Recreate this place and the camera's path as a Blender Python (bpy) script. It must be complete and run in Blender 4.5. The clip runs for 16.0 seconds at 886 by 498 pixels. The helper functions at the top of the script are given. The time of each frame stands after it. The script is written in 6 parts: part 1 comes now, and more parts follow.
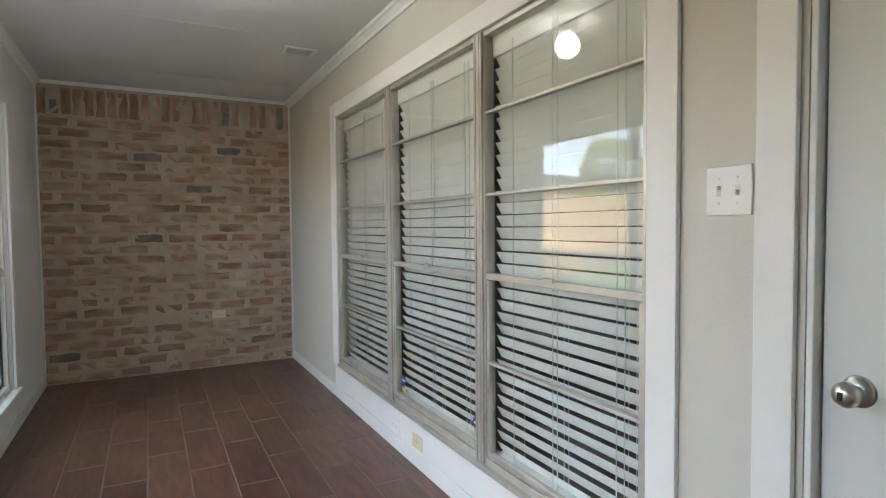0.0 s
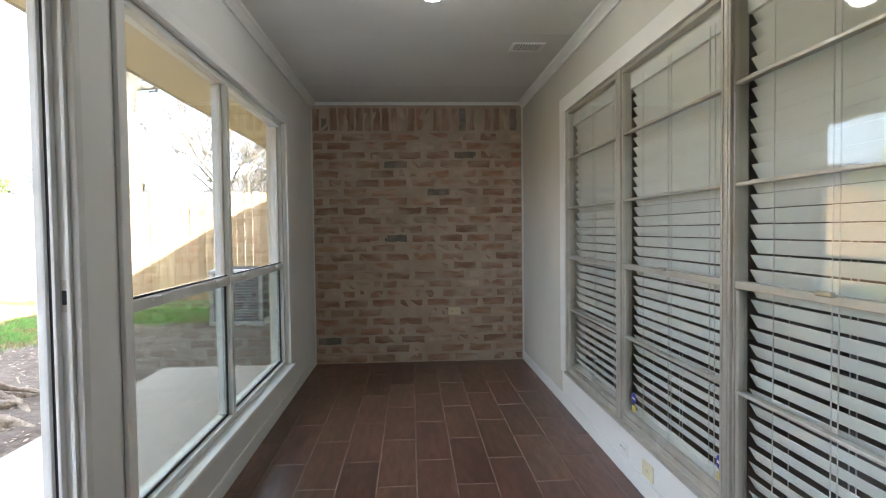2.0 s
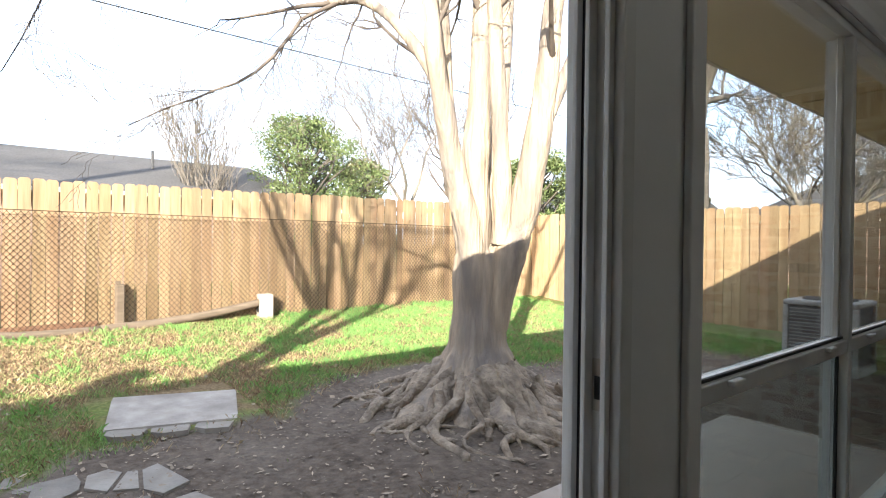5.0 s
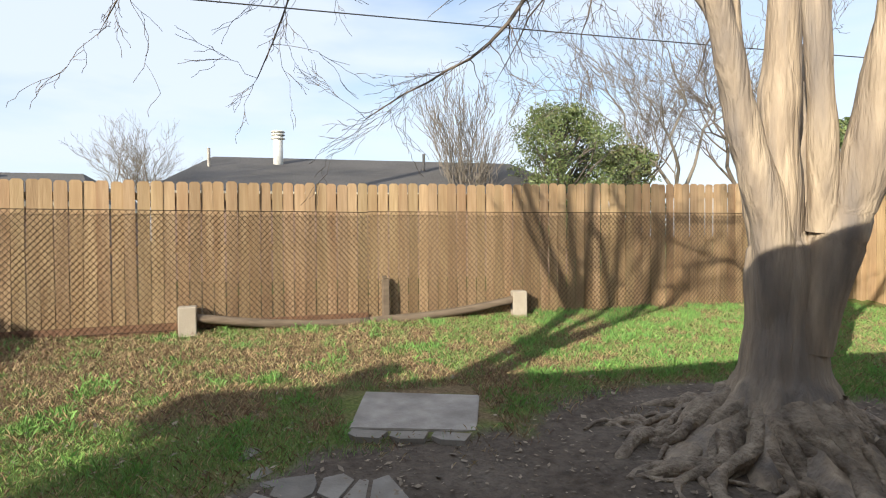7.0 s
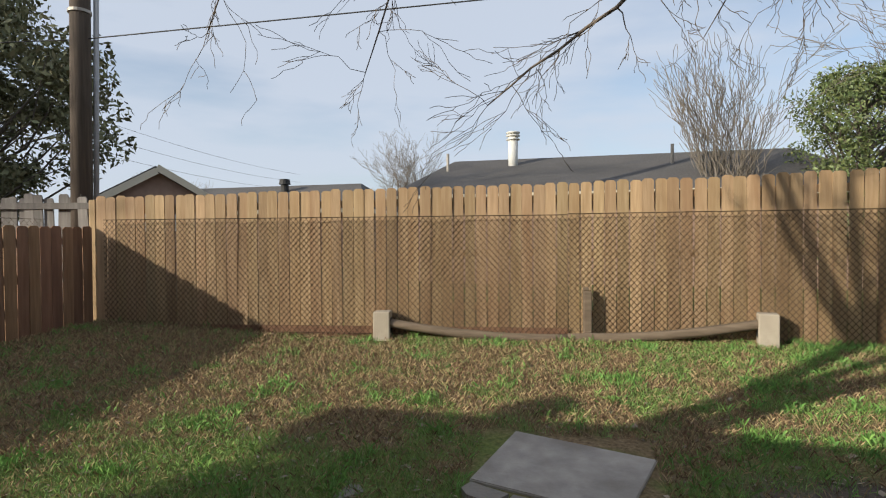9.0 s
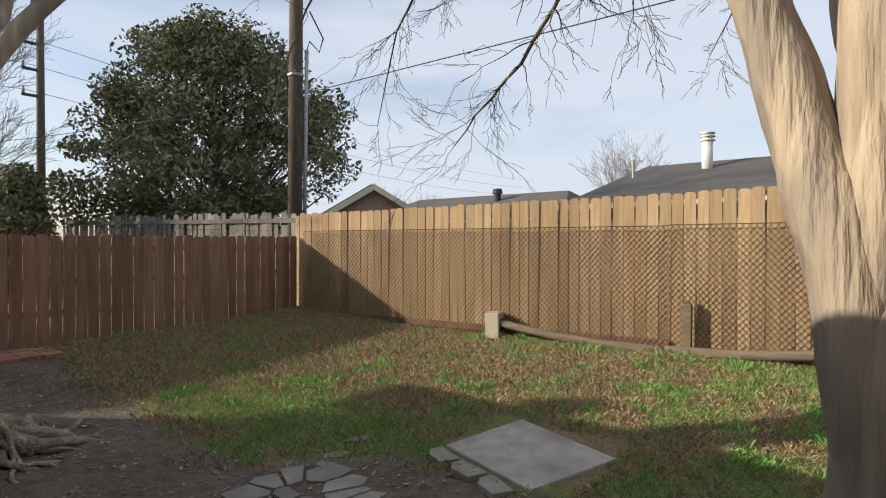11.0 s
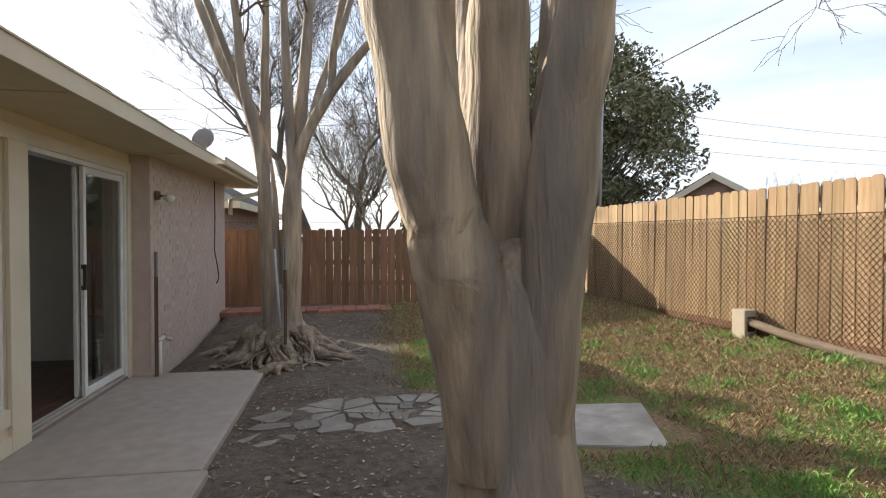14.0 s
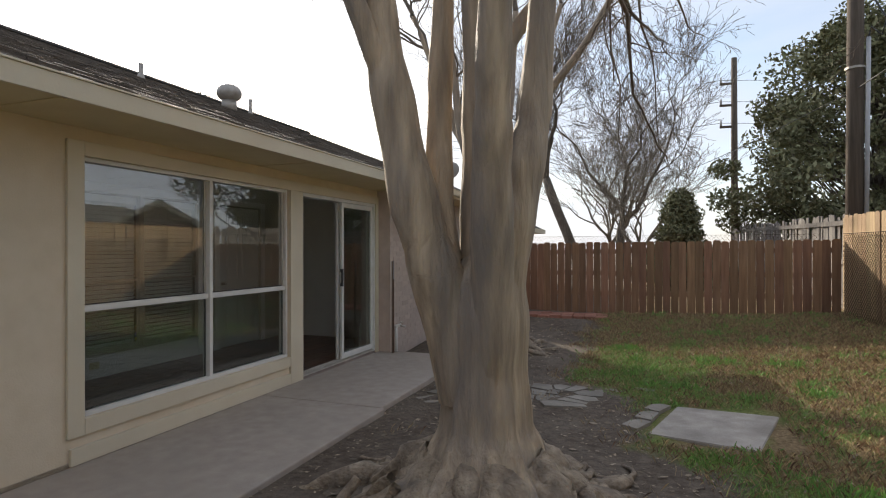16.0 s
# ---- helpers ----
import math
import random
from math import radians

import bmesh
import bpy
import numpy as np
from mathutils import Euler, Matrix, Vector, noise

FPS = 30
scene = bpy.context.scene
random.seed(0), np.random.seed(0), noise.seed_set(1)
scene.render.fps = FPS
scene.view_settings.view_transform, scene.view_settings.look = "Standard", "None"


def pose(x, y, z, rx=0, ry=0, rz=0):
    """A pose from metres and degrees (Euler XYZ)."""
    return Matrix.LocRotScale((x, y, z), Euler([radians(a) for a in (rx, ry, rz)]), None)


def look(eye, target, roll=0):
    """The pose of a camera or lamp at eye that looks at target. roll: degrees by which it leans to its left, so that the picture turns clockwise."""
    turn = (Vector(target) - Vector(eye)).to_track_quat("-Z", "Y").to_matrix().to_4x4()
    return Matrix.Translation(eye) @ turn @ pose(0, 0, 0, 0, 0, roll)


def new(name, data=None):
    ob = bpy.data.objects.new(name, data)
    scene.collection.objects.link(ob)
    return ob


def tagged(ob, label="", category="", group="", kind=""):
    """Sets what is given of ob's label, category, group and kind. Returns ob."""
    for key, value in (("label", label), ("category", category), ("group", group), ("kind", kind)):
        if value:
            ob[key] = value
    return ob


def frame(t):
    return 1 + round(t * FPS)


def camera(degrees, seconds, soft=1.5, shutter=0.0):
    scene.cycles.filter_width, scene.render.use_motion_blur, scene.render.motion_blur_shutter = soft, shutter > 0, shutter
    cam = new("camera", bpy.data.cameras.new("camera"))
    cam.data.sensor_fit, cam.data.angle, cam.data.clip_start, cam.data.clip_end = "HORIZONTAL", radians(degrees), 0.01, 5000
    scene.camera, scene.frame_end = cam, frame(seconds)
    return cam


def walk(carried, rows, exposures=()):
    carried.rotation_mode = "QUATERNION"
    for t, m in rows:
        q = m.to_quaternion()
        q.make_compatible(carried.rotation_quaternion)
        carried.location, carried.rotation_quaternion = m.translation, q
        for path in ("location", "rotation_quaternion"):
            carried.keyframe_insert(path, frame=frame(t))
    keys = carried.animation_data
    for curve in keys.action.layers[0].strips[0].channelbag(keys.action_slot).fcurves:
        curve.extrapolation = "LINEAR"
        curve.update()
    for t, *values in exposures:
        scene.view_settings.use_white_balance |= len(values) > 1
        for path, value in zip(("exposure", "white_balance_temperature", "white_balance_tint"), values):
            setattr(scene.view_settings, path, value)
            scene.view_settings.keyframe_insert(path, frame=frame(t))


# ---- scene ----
cam = camera(76.9, 16.0, soft=1.1)
PATH = [
    (0, (1.211, -0.178, 1.267), (2.144, 1.589, 1.186), -0.5),
    (0.5, (1.289, -0.156, 1.261), (1.988, 1.717, 1.184), -0.5),
    (1, (1.32, -0.138, 1.254), (1.823, 1.797, 1.18), -0.5),
    (1.5, (1.34, -0.1, 1.253), (1.671, 1.871, 1.181), -0.6),
    (2, (1.36, -0.031, 1.253), (1.474, 1.964, 1.187), -0.7),
    (2.5, (1.384, 0.04, 1.258), (1.248, 2.034, 1.197), -0.75),
    (3, (1.416, 0.122, 1.278), (0.967, 2.071, 1.227), -0.77),
    (3.5, (1.366, 0.257, 1.305), (0.63, 2.115, 1.257), -0.75),
    (4, (1.25, 0.45, 1.34), (0.221, 2.165, 1.288), -0.26),
    (4.5, (1.121, 0.585, 1.34), (-0.154, 2.126, 1.3), 0.00),
    (5, (0.966, 0.742, 1.323), (-0.57, 2.024, 1.307), 0.70),
    (5.2, (0.931, 0.741, 1.318), (-0.69, 1.913, 1.304), 0.90),
    (7.3, (0.255, 1.273, 1.309), (-1.721, 1.581, 1.272), -0.4),
    (7.5, (0.149, 1.317, 1.303), (-1.841, 1.517, 1.269), -0.3),
    (8, (-0.188, 1.46, 1.32), (-2.188, 1.435, 1.286), -0.4),
    (8.5, (-0.351, 1.684, 1.367), (-2.34, 1.471, 1.327), -0.3),
    (9, (-0.367, 2.056, 1.389), (-2.308, 1.574, 1.352), -0.4),
    (9.5, (-0.301, 2.424, 1.439), (-2.176, 1.73, 1.404), -0.4),
    (10, (-0.338, 2.901, 1.435), (-2.098, 1.952, 1.403), -0.4),
    (10.2, (-0.353, 3.076, 1.425), (-2.072, 2.054, 1.398), -0.5),
    (12.3, (-0.596, 5.06, 1.499), (-1.79, 3.456, 1.448), 1.0),
    (12.5, (-0.694, 5.11, 1.477), (-1.81, 3.451, 1.421), 0.8),
    (13, (-1.012, 5.337, 1.437), (-1.902, 3.547, 1.384), 0.7),
    (13.5, (-1.374, 5.679, 1.414), (-2.042, 3.794, 1.365), 0.4),
    (14, (-1.894, 5.893, 1.409), (-2.223, 3.92, 1.366), 0.1),
    (14.5, (-2.19, 6.166, 1.396), (-2.242, 4.167, 1.36), 0.1),
    (15, (-2.537, 6.38, 1.383), (-2.292, 4.395, 1.353), -0.1),
    (15.2, (-2.735, 6.455, 1.383), (-2.375, 4.488, 1.359), 0.1),
    (15.5, (-2.954, 6.602, 1.369), (-2.453, 4.666, 1.356), -0.4),
    (16, (-3.269, 6.865, 1.409), (-2.582, 4.987, 1.412), -0.1),
]
EXPOSURES = [(0, 4.0, 6300, 9), (1.5, 3.85, 6300, 9), (2.5, 3.65, 6300, 9), (3.5, 3.0, 6350, 9), (4.3, 2.25, 6350, 9), (5.2, 1.8, 6350, 9), (7.3, 0.5, 6650, 8), (8.4, 0.15, 6650, 8), (10.2, 0.28, 6700, 9),
             (12.3, 0.5, 7050, 10), (13.2, 0.65, 7050, 10), (14.0, 0.9, 6900, 10), (14.6, 0.85, 6900, 10), (15.5, 0.6, 6900, 10), (16, 0.55, 6850, 10)]
walk(cam, [(t, look(eye, target, roll)) for t, eye, target, roll in PATH], EXPOSURES)

# ---- light ----
SUN_AZ, SUN_EL = radians(-47.0), radians(21.2)   # towards the sun, measured from +x; height
world = bpy.data.worlds.new("sky")
scene.world = world
world.use_nodes = True
wn, wl = world.node_tree.nodes, world.node_tree.links
wn.clear()
w_out = wn.new("ShaderNodeOutputWorld")
w_bg = wn.new("ShaderNodeBackground")
w_sky = wn.new("ShaderNodeTexSky")
w_sky.sky_type = "NISHITA"
w_sky.sun_disc = False
w_sky.sun_elevation = SUN_EL
w_sky.sun_rotation = math.pi / 2 - SUN_AZ
w_sky.air_density, w_sky.dust_density, w_sky.ozone_density = 1.0, 1.3, 2.0
w_bg.inputs[1].default_value = 0.15
# thin high cloud over the blue
w_co = wn.new("ShaderNodeTexCoord")
w_map = wn.new("ShaderNodeMapping")
w_map.inputs["Scale"].default_value = (1.2, 1.2, 5.0)
w_noise = wn.new("ShaderNodeTexNoise")
w_noise.inputs["Scale"].default_value = 1.6
w_noise.inputs["Detail"].default_value = 6.0
w_ramp = wn.new("ShaderNodeValToRGB")
w_ramp.color_ramp.elements[0].position, w_ramp.color_ramp.elements[1].position = 0.22, 0.55
w_mix = wn.new("ShaderNodeMixRGB")
w_mix.inputs[2].default_value = (3.75, 4.15, 4.95, 1)
w_fac = wn.new("ShaderNodeMath")
w_fac.operation = "MULTIPLY"
w_fac.inputs[1].default_value = 0.86
wl.new(w_co.outputs["Generated"], w_map.inputs[0])
wl.new(w_map.outputs[0], w_noise.inputs["Vector"])
wl.new(w_noise.outputs["Fac"], w_ramp.inputs[0])
wl.new(w_ramp.outputs[0], w_fac.inputs[0])
wl.new(w_fac.outputs[0], w_mix.inputs[0])
wl.new(w_sky.outputs[0], w_mix.inputs[1])
wl.new(w_mix.outputs[0], w_bg.inputs[0])
wl.new(w_bg.outputs[0], w_out.inputs[0])

sun = new("sun", bpy.data.lights.new("sun", "SUN"))
sun.data.energy, sun.data.angle, sun.data.color = 4.4, radians(0.55), (1.0, 0.925, 0.80)
SUN_DIR = Vector((math.cos(SUN_AZ) * math.cos(SUN_EL), math.sin(SUN_AZ) * math.cos(SUN_EL), math.sin(SUN_EL)))
sun.matrix_world = look(SUN_DIR * 60, (0, 0, 0))


# ---- materials ----
def lin(c):
    return (*c, 1.0)


def material(name, a, b=None, scale=8.0, rough=0.7, metal=0.0, bump=0.0, bump_scale=60.0, stretch=(1, 1, 1), c=None, c_scale=1.5, c_amount=0.5,
             vary=0.0, island=False, relief=0.01, spec=0.5, transmission=0.0, detail=5.0, hue=0.0):
    """Two colours mixed by fine noise, a third by broad noise, a lightness that differs from piece to piece, and a fine relief."""
    m = bpy.data.materials.new(name)
    m.use_nodes = True
    n, l = m.node_tree.nodes, m.node_tree.links
    p = n["Principled BSDF"]
    p.inputs["Roughness"].default_value, p.inputs["Metallic"].default_value = rough, metal
    p.inputs["Specular IOR Level"].default_value = spec
    p.inputs["Transmission Weight"].default_value = transmission
    co = n.new("ShaderNodeTexCoord")
    mp = n.new("ShaderNodeMapping")
    mp.inputs["Scale"].default_value = stretch
    l.new(co.outputs["Object"], mp.inputs[0])
    place = mp.outputs[0]
    if vary or hue:
        if island:
            rnd = n.new("ShaderNodeNewGeometry").outputs["Random Per Island"]
        else:
            rnd = n.new("ShaderNodeObjectInfo").outputs["Random"]
        shift = n.new("ShaderNodeVectorMath")
        shift.operation = "MULTIPLY_ADD"
        comb = n.new("ShaderNodeCombineXYZ")
        for i in range(3):
            l.new(rnd, comb.inputs[i])
        l.new(comb.outputs[0], shift.inputs[0])
        shift.inputs[1].default_value = (37.0, 53.0, 71.0)
        l.new(mp.outputs[0], shift.inputs[2])
        place = shift.outputs[0]
    t1 = n.new("ShaderNodeTexNoise")
    t1.inputs["Scale"].default_value, t1.inputs["Detail"].default_value = scale, detail
    l.new(place, t1.inputs["Vector"])
    r1 = n.new("ShaderNodeValToRGB")
    r1.color_ramp.elements[0].position, r1.color_ramp.elements[1].position = 0.3, 0.7
    r1.color_ramp.elements[0].color, r1.color_ramp.elements[1].color = lin(a), lin(b or a)
    l.new(t1.outputs["Fac"], r1.inputs[0])
    colour = r1.outputs[0]
    if c:
        t2 = n.new("ShaderNodeTexNoise")
        t2.inputs["Scale"].default_value, t2.inputs["Detail"].default_value = c_scale, 4.0
        l.new(place, t2.inputs["Vector"])
        r2 = n.new("ShaderNodeValToRGB")
        r2.color_ramp.elements[0].position, r2.color_ramp.elements[1].position = 0.42, 0.68
        r2.color_ramp.elements[1].color = (c_amount, c_amount, c_amount, 1)
        l.new(t2.outputs["Fac"], r2.inputs[0])
        mx = n.new("ShaderNodeMixRGB")
        l.new(r2.outputs[0], mx.inputs[0])
        l.new(colour, mx.inputs[1])
        mx.inputs[2].default_value = lin(c)
        colour = mx.outputs[0]
    if vary or hue:
        hs = n.new("ShaderNodeHueSaturation")
        if vary:
            mr = n.new("ShaderNodeMapRange")
            mr.inputs[3].default_value, mr.inputs[4].default_value = 1 - vary, 1 + vary
            l.new(rnd, mr.inputs[0])
            l.new(mr.outputs[0], hs.inputs["Value"])
        if hue:
            wn_ = n.new("ShaderNodeTexWhiteNoise")
            wn_.noise_dimensions = "1D"
            l.new(rnd, wn_.inputs["W"])
            mh = n.new("ShaderNodeMapRange")
            mh.inputs[3].default_value, mh.inputs[4].default_value = 0.5 - hue, 0.5 + hue
            l.new(wn_.outputs[0], mh.inputs[0])
            l.new(mh.outputs[0], hs.inputs["Hue"])
        l.new(colour, hs.inputs["Color"])
        colour = hs.outputs[0]
    l.new(colour, p.inputs["Base Color"])
    if bump:
        t3 = n.new("ShaderNodeTexNoise")
        t3.inputs["Scale"].default_value, t3.inputs["Detail"].default_value = bump_scale, 6.0
        l.new(place, t3.inputs["Vector"])
        bp = n.new("ShaderNodeBump")
        bp.inputs["Strength"].default_value, bp.inputs["Distance"].default_value = bump, relief
        l.new(t3.outputs["Fac"], bp.inputs["Height"])
        l.new(bp.outputs[0], p.inputs["Normal"])
    return m


def glass_material(name, tint=(0.965, 0.98, 0.975), rough=0.0, face=0.04):
    """Thin window glass: mostly clear, with a mirror's gloss that grows towards grazing angles."""
    m = bpy.data.materials.new(name)
    m.use_nodes = True
    n, l = m.node_tree.nodes, m.node_tree.links
    n.clear()
    out, mix = n.new("ShaderNodeOutputMaterial"), n.new("ShaderNodeMixShader")
    clear, gloss = n.new("ShaderNodeBsdfTransparent"), n.new("ShaderNodeBsdfGlossy")
    facing, power, scale = n.new("ShaderNodeLayerWeight"), n.new("ShaderNodeMath"), n.new("ShaderNodeMath")
    facing.inputs[0].default_value = 0.5
    power.operation, scale.operation = "POWER", "MULTIPLY_ADD"
    power.inputs[1].default_value = 4.0
    scale.inputs[1].default_value, scale.inputs[2].default_value = 0.7, face
    clear.inputs[0].default_value = lin(tint)
    gloss.inputs["Roughness"].default_value = rough
    l.new(facing.outputs["Facing"], power.inputs[0])
    l.new(power.outputs[0], scale.inputs[0])
    l.new(scale.outputs[0], mix.inputs[0])
    l.new(clear.outputs[0], mix.inputs[1])
    l.new(gloss.outputs[0], mix.inputs[2])
    l.new(mix.outputs[0], out.inputs[0])
    return m


M = {}
M["paint_white"] = material("paint_white", (0.74, 0.74, 0.72), (0.78, 0.78, 0.76), 3, 0.5, bump=0.06, bump_scale=140)
M["trim_white"] = material("trim_white", (0.78, 0.78, 0.76), (0.82, 0.82, 0.80), 4, 0.38, bump=0.04, bump_scale=50)
M["paint_greige"] = material("paint_greige", (0.60, 0.58, 0.52), (0.63, 0.61, 0.55), 3, 0.6, bump=0.1, bump_scale=160)
M["ceiling_white"] = material("ceiling_white", (0.68, 0.68, 0.66), (0.72, 0.72, 0.70), 2, 0.7, bump=0.1, bump_scale=120)
M["mortar"] = material("mortar", (0.44, 0.35, 0.27), (0.56, 0.46, 0.36), 9, 0.9, bump=0.6, bump_scale=60, c=(0.37, 0.28, 0.205), c_scale=3.0, c_amount=0.6)
M["brick_old"] = material("brick_old", (0.26, 0.15, 0.102), (0.41, 0.26, 0.18), 16, 0.9, bump=0.7, bump_scale=70, stretch=(0.45, 1, 1.5), c=(0.50, 0.405, 0.315), c_scale=7, c_amount=1.0, vary=0.2, hue=0.008)
M["brick_grey"] = material("brick_grey", (0.15, 0.14, 0.125), (0.24, 0.215, 0.185), 14, 0.9, bump=0.7, bump_scale=70, c=(0.38, 0.32, 0.26), c_scale=7, c_amount=0.5, vary=0.2)
M["tile"] = material("tile", (0.105, 0.050, 0.035), (0.195, 0.098, 0.068), 7, 0.30, bump=0.05, bump_scale=30, stretch=(5, 0.9, 1), c=(0.062, 0.036, 0.030), c_scale=1.6, c_amount=0.5, vary=0.22, hue=0.01)
M["grout"] = material("grout", (0.22, 0.175, 0.15), (0.29, 0.24, 0.205), 20, 0.9)
M["aluminium"] = material("aluminium", (0.50, 0.48, 0.43), (0.60, 0.58, 0.53), 12, 0.42, metal=0.55, c=(0.40, 0.37, 0.32), c_scale=4, c_amount=0.5)
M["aluminium_white"] = material("aluminium_white", (0.66, 0.66, 0.63), (0.73, 0.73, 0.70), 9, 0.4, c=(0.5, 0.49, 0.45), c_scale=5, c_amount=0.35)
M["rubber"] = material("rubber", (0.02, 0.02, 0.02), (0.03, 0.03, 0.03), 9, 0.6)
M["slat"] = material("slat", (0.82, 0.82, 0.79), (0.86, 0.86, 0.83), 5, 0.42, vary=0.03)
M["cord"] = material("cord", (0.70, 0.70, 0.67), (0.76, 0.76, 0.73), 40, 0.8)
M["glass"] = glass_material("glass")
M["glass_yard"] = glass_material("glass_yard", face=0.12)
M["glass_tint"] = glass_material("glass_tint", (0.72, 0.76, 0.74), face=0.12)
M["door_paint"] = material("door_paint", (0.66, 0.67, 0.66), (0.70, 0.71, 0.70), 3, 0.4, bump=0.04, bump_scale=90)
M["nickel"] = material("nickel", (0.55, 0.52, 0.47), (0.62, 0.59, 0.54), 20, 0.28, metal=1.0)
M["plate"] = material("plate", (0.80, 0.80, 0.78), (0.82, 0.82, 0.80), 5, 0.35)
M["plate_ivory"] = material("plate_ivory", (0.66, 0.60, 0.40), (0.70, 0.64, 0.44), 5, 0.35)
M["dark"] = material("dark", (0.02, 0.02, 0.02), (0.03, 0.03, 0.03), 9, 0.7)
# dark brown that paints in the shade of the room behind the blinds
M["room_shade"] = material("room_shade", (0.16, 0.13, 0.11), (0.20, 0.16, 0.13), 3, 0.8)
M["stucco"] = material("stucco", (0.64, 0.55, 0.41), (0.70, 0.61, 0.47), 6, 0.75, bump=0.15, bump_scale=90, c=(0.52, 0.44, 0.31), c_scale=0.8, c_amount=0.5)
M["trim_cream"] = material("trim_cream", (0.62, 0.56, 0.43), (0.67, 0.61, 0.47), 6, 0.55, bump=0.1, bump_scale=60, c=(0.5, 0.44, 0.33), c_scale=1.5, c_amount=0.5)
M["soffit"] = material("soffit", (0.60, 0.50, 0.30), (0.66, 0.56, 0.35), 4, 0.6, bump=0.06, bump_scale=50)
M["brick_painted"] = material("brick_painted", (0.50, 0.41, 0.35), (0.58, 0.48, 0.41), 10, 0.8, bump=0.5, bump_scale=60, c=(0.45, 0.36, 0.30), c_scale=3, c_amount=0.5, vary=0.06)
M["mortar_painted"] = material("mortar_painted", (0.49, 0.40, 0.34), (0.56, 0.46, 0.395), 10, 0.85, bump=0.5, bump_scale=60)
M["shingle"] = material("shingle", (0.12, 0.105, 0.09), (0.21, 0.185, 0.16), 30, 0.9, bump=0.6, bump_scale=150, c=(0.10, 0.085, 0.07), c_scale=2, c_amount=0.5, vary=0.3, island=True)
M["shingle_dark"] = material("shingle_dark", (0.070, 0.064, 0.060), (0.125, 0.115, 0.108), 20, 0.9, bump=0.5, bump_scale=60, stretch=(1, 1, 3), c=(0.06, 0.055, 0.05), c_scale=0.6)
M["concrete"] = material("concrete", (0.33, 0.28, 0.24), (0.41, 0.355, 0.305), 9, 0.8, bump=0.25, bump_scale=90, c=(0.33, 0.285, 0.24), c_scale=0.9, c_amount=0.7)
M["slab_concrete"] = material("slab_concrete", (0.31, 0.275, 0.24), (0.44, 0.395, 0.345), 7, 0.85, bump=0.5, bump_scale=50, c=(0.22, 0.195, 0.165), c_scale=3.2, c_amount=0.8)
M["flagstone"] = material("flagstone", (0.19, 0.17, 0.145), (0.29, 0.262, 0.225), 8, 0.85, bump=0.5, bump_scale=50, c=(0.22, 0.19, 0.155), c_scale=3, c_amount=0.6, vary=0.2)
M["paver_red"] = material("paver_red", (0.28, 0.12, 0.085), (0.36, 0.17, 0.12), 12, 0.9, bump=0.4, bump_scale=70, vary=0.2)
M["cedar_new"] = material("cedar_new", (0.355, 0.235, 0.125), (0.49, 0.345, 0.197), 6, 0.8, bump=0.35, bump_scale=30, stretch=(4, 4, 0.35), c=(0.27, 0.16, 0.08), c_scale=1.1, c_amount=0.75, vary=0.17, hue=0.006)
M["cedar_old"] = material("cedar_old", (0.20, 0.108, 0.060), (0.30, 0.172, 0.10), 6, 0.85, bump=0.35, bump_scale=30, stretch=(4, 4, 0.35), c=(0.14, 0.075, 0.045), c_scale=1.3, c_amount=0.6, vary=0.22, hue=0.01)
M["wood_grey"] = material("wood_grey", (0.14, 0.125, 0.115), (0.235, 0.215, 0.195), 6, 0.9, bump=0.45, bump_scale=30, stretch=(4, 4, 0.35), c=(0.12, 0.105, 0.095), c_scale=1.5, c_amount=0.6, vary=0.25)
M["log"] = material("log", (0.12, 0.088, 0.06), (0.21, 0.158, 0.11), 7, 0.9, bump=0.6, bump_scale=30, stretch=(4, 0.4, 4))
M["block"] = material("block", (0.40, 0.345, 0.27), (0.48, 0.42, 0.335), 12, 0.9, bump=0.4, bump_scale=70, c=(0.31, 0.255, 0.19), c_scale=3, c_amount=0.6)
M["mesh_wire"] = material("mesh_wire", (0.040, 0.024, 0.014), (0.085, 0.055, 0.034), 14, 0.7, metal=0.1)
M["galvanised"] = material("galvanised", (0.33, 0.30, 0.26), (0.42, 0.385, 0.34), 14, 0.55, metal=0.5)
M["rust"] = material("rust", (0.10, 0.065, 0.045), (0.17, 0.105, 0.07), 14, 0.85, bump=0.3)
M["pole_wood"] = material("pole_wood", (0.075, 0.058, 0.045), (0.13, 0.10, 0.078), 6, 0.9, bump=0.4, stretch=(5, 5, 0.3))
M["pvc_grey"] = material("pvc_grey", (0.34, 0.34, 0.35), (0.40, 0.40, 0.41), 8, 0.55)
M["pvc_white"] = material("pvc_white", (0.68, 0.67, 0.62), (0.74, 0.73, 0.68), 8, 0.5)
M["wire"] = material("wire", (0.03, 0.03, 0.03), (0.05, 0.05, 0.05), 8, 0.6)
M["bark"] = material("bark", (0.235, 0.18, 0.13), (0.52, 0.41, 0.29), 5.5, 0.75, bump=1.0, bump_scale=13, stretch=(2.6, 2.6, 0.36), c=(0.20, 0.17, 0.148), c_scale=2.2, c_amount=0.9, detail=12, relief=0.025)
M["bark_twig"] = material("bark_twig", (0.105, 0.08, 0.062), (0.185, 0.15, 0.118), 9, 0.85)
M["root"] = material("root", (0.21, 0.16, 0.115), (0.42, 0.34, 0.25), 16, 0.9, bump=1.0, bump_scale=38, c=(0.14, 0.11, 0.085), c_scale=7, c_amount=0.8, relief=0.03)
M["bark_dark"] = material("bark_dark", (0.09, 0.075, 0.06), (0.16, 0.135, 0.11), 7, 0.9, bump=0.6, bump_scale=20, stretch=(3, 3, 0.6))
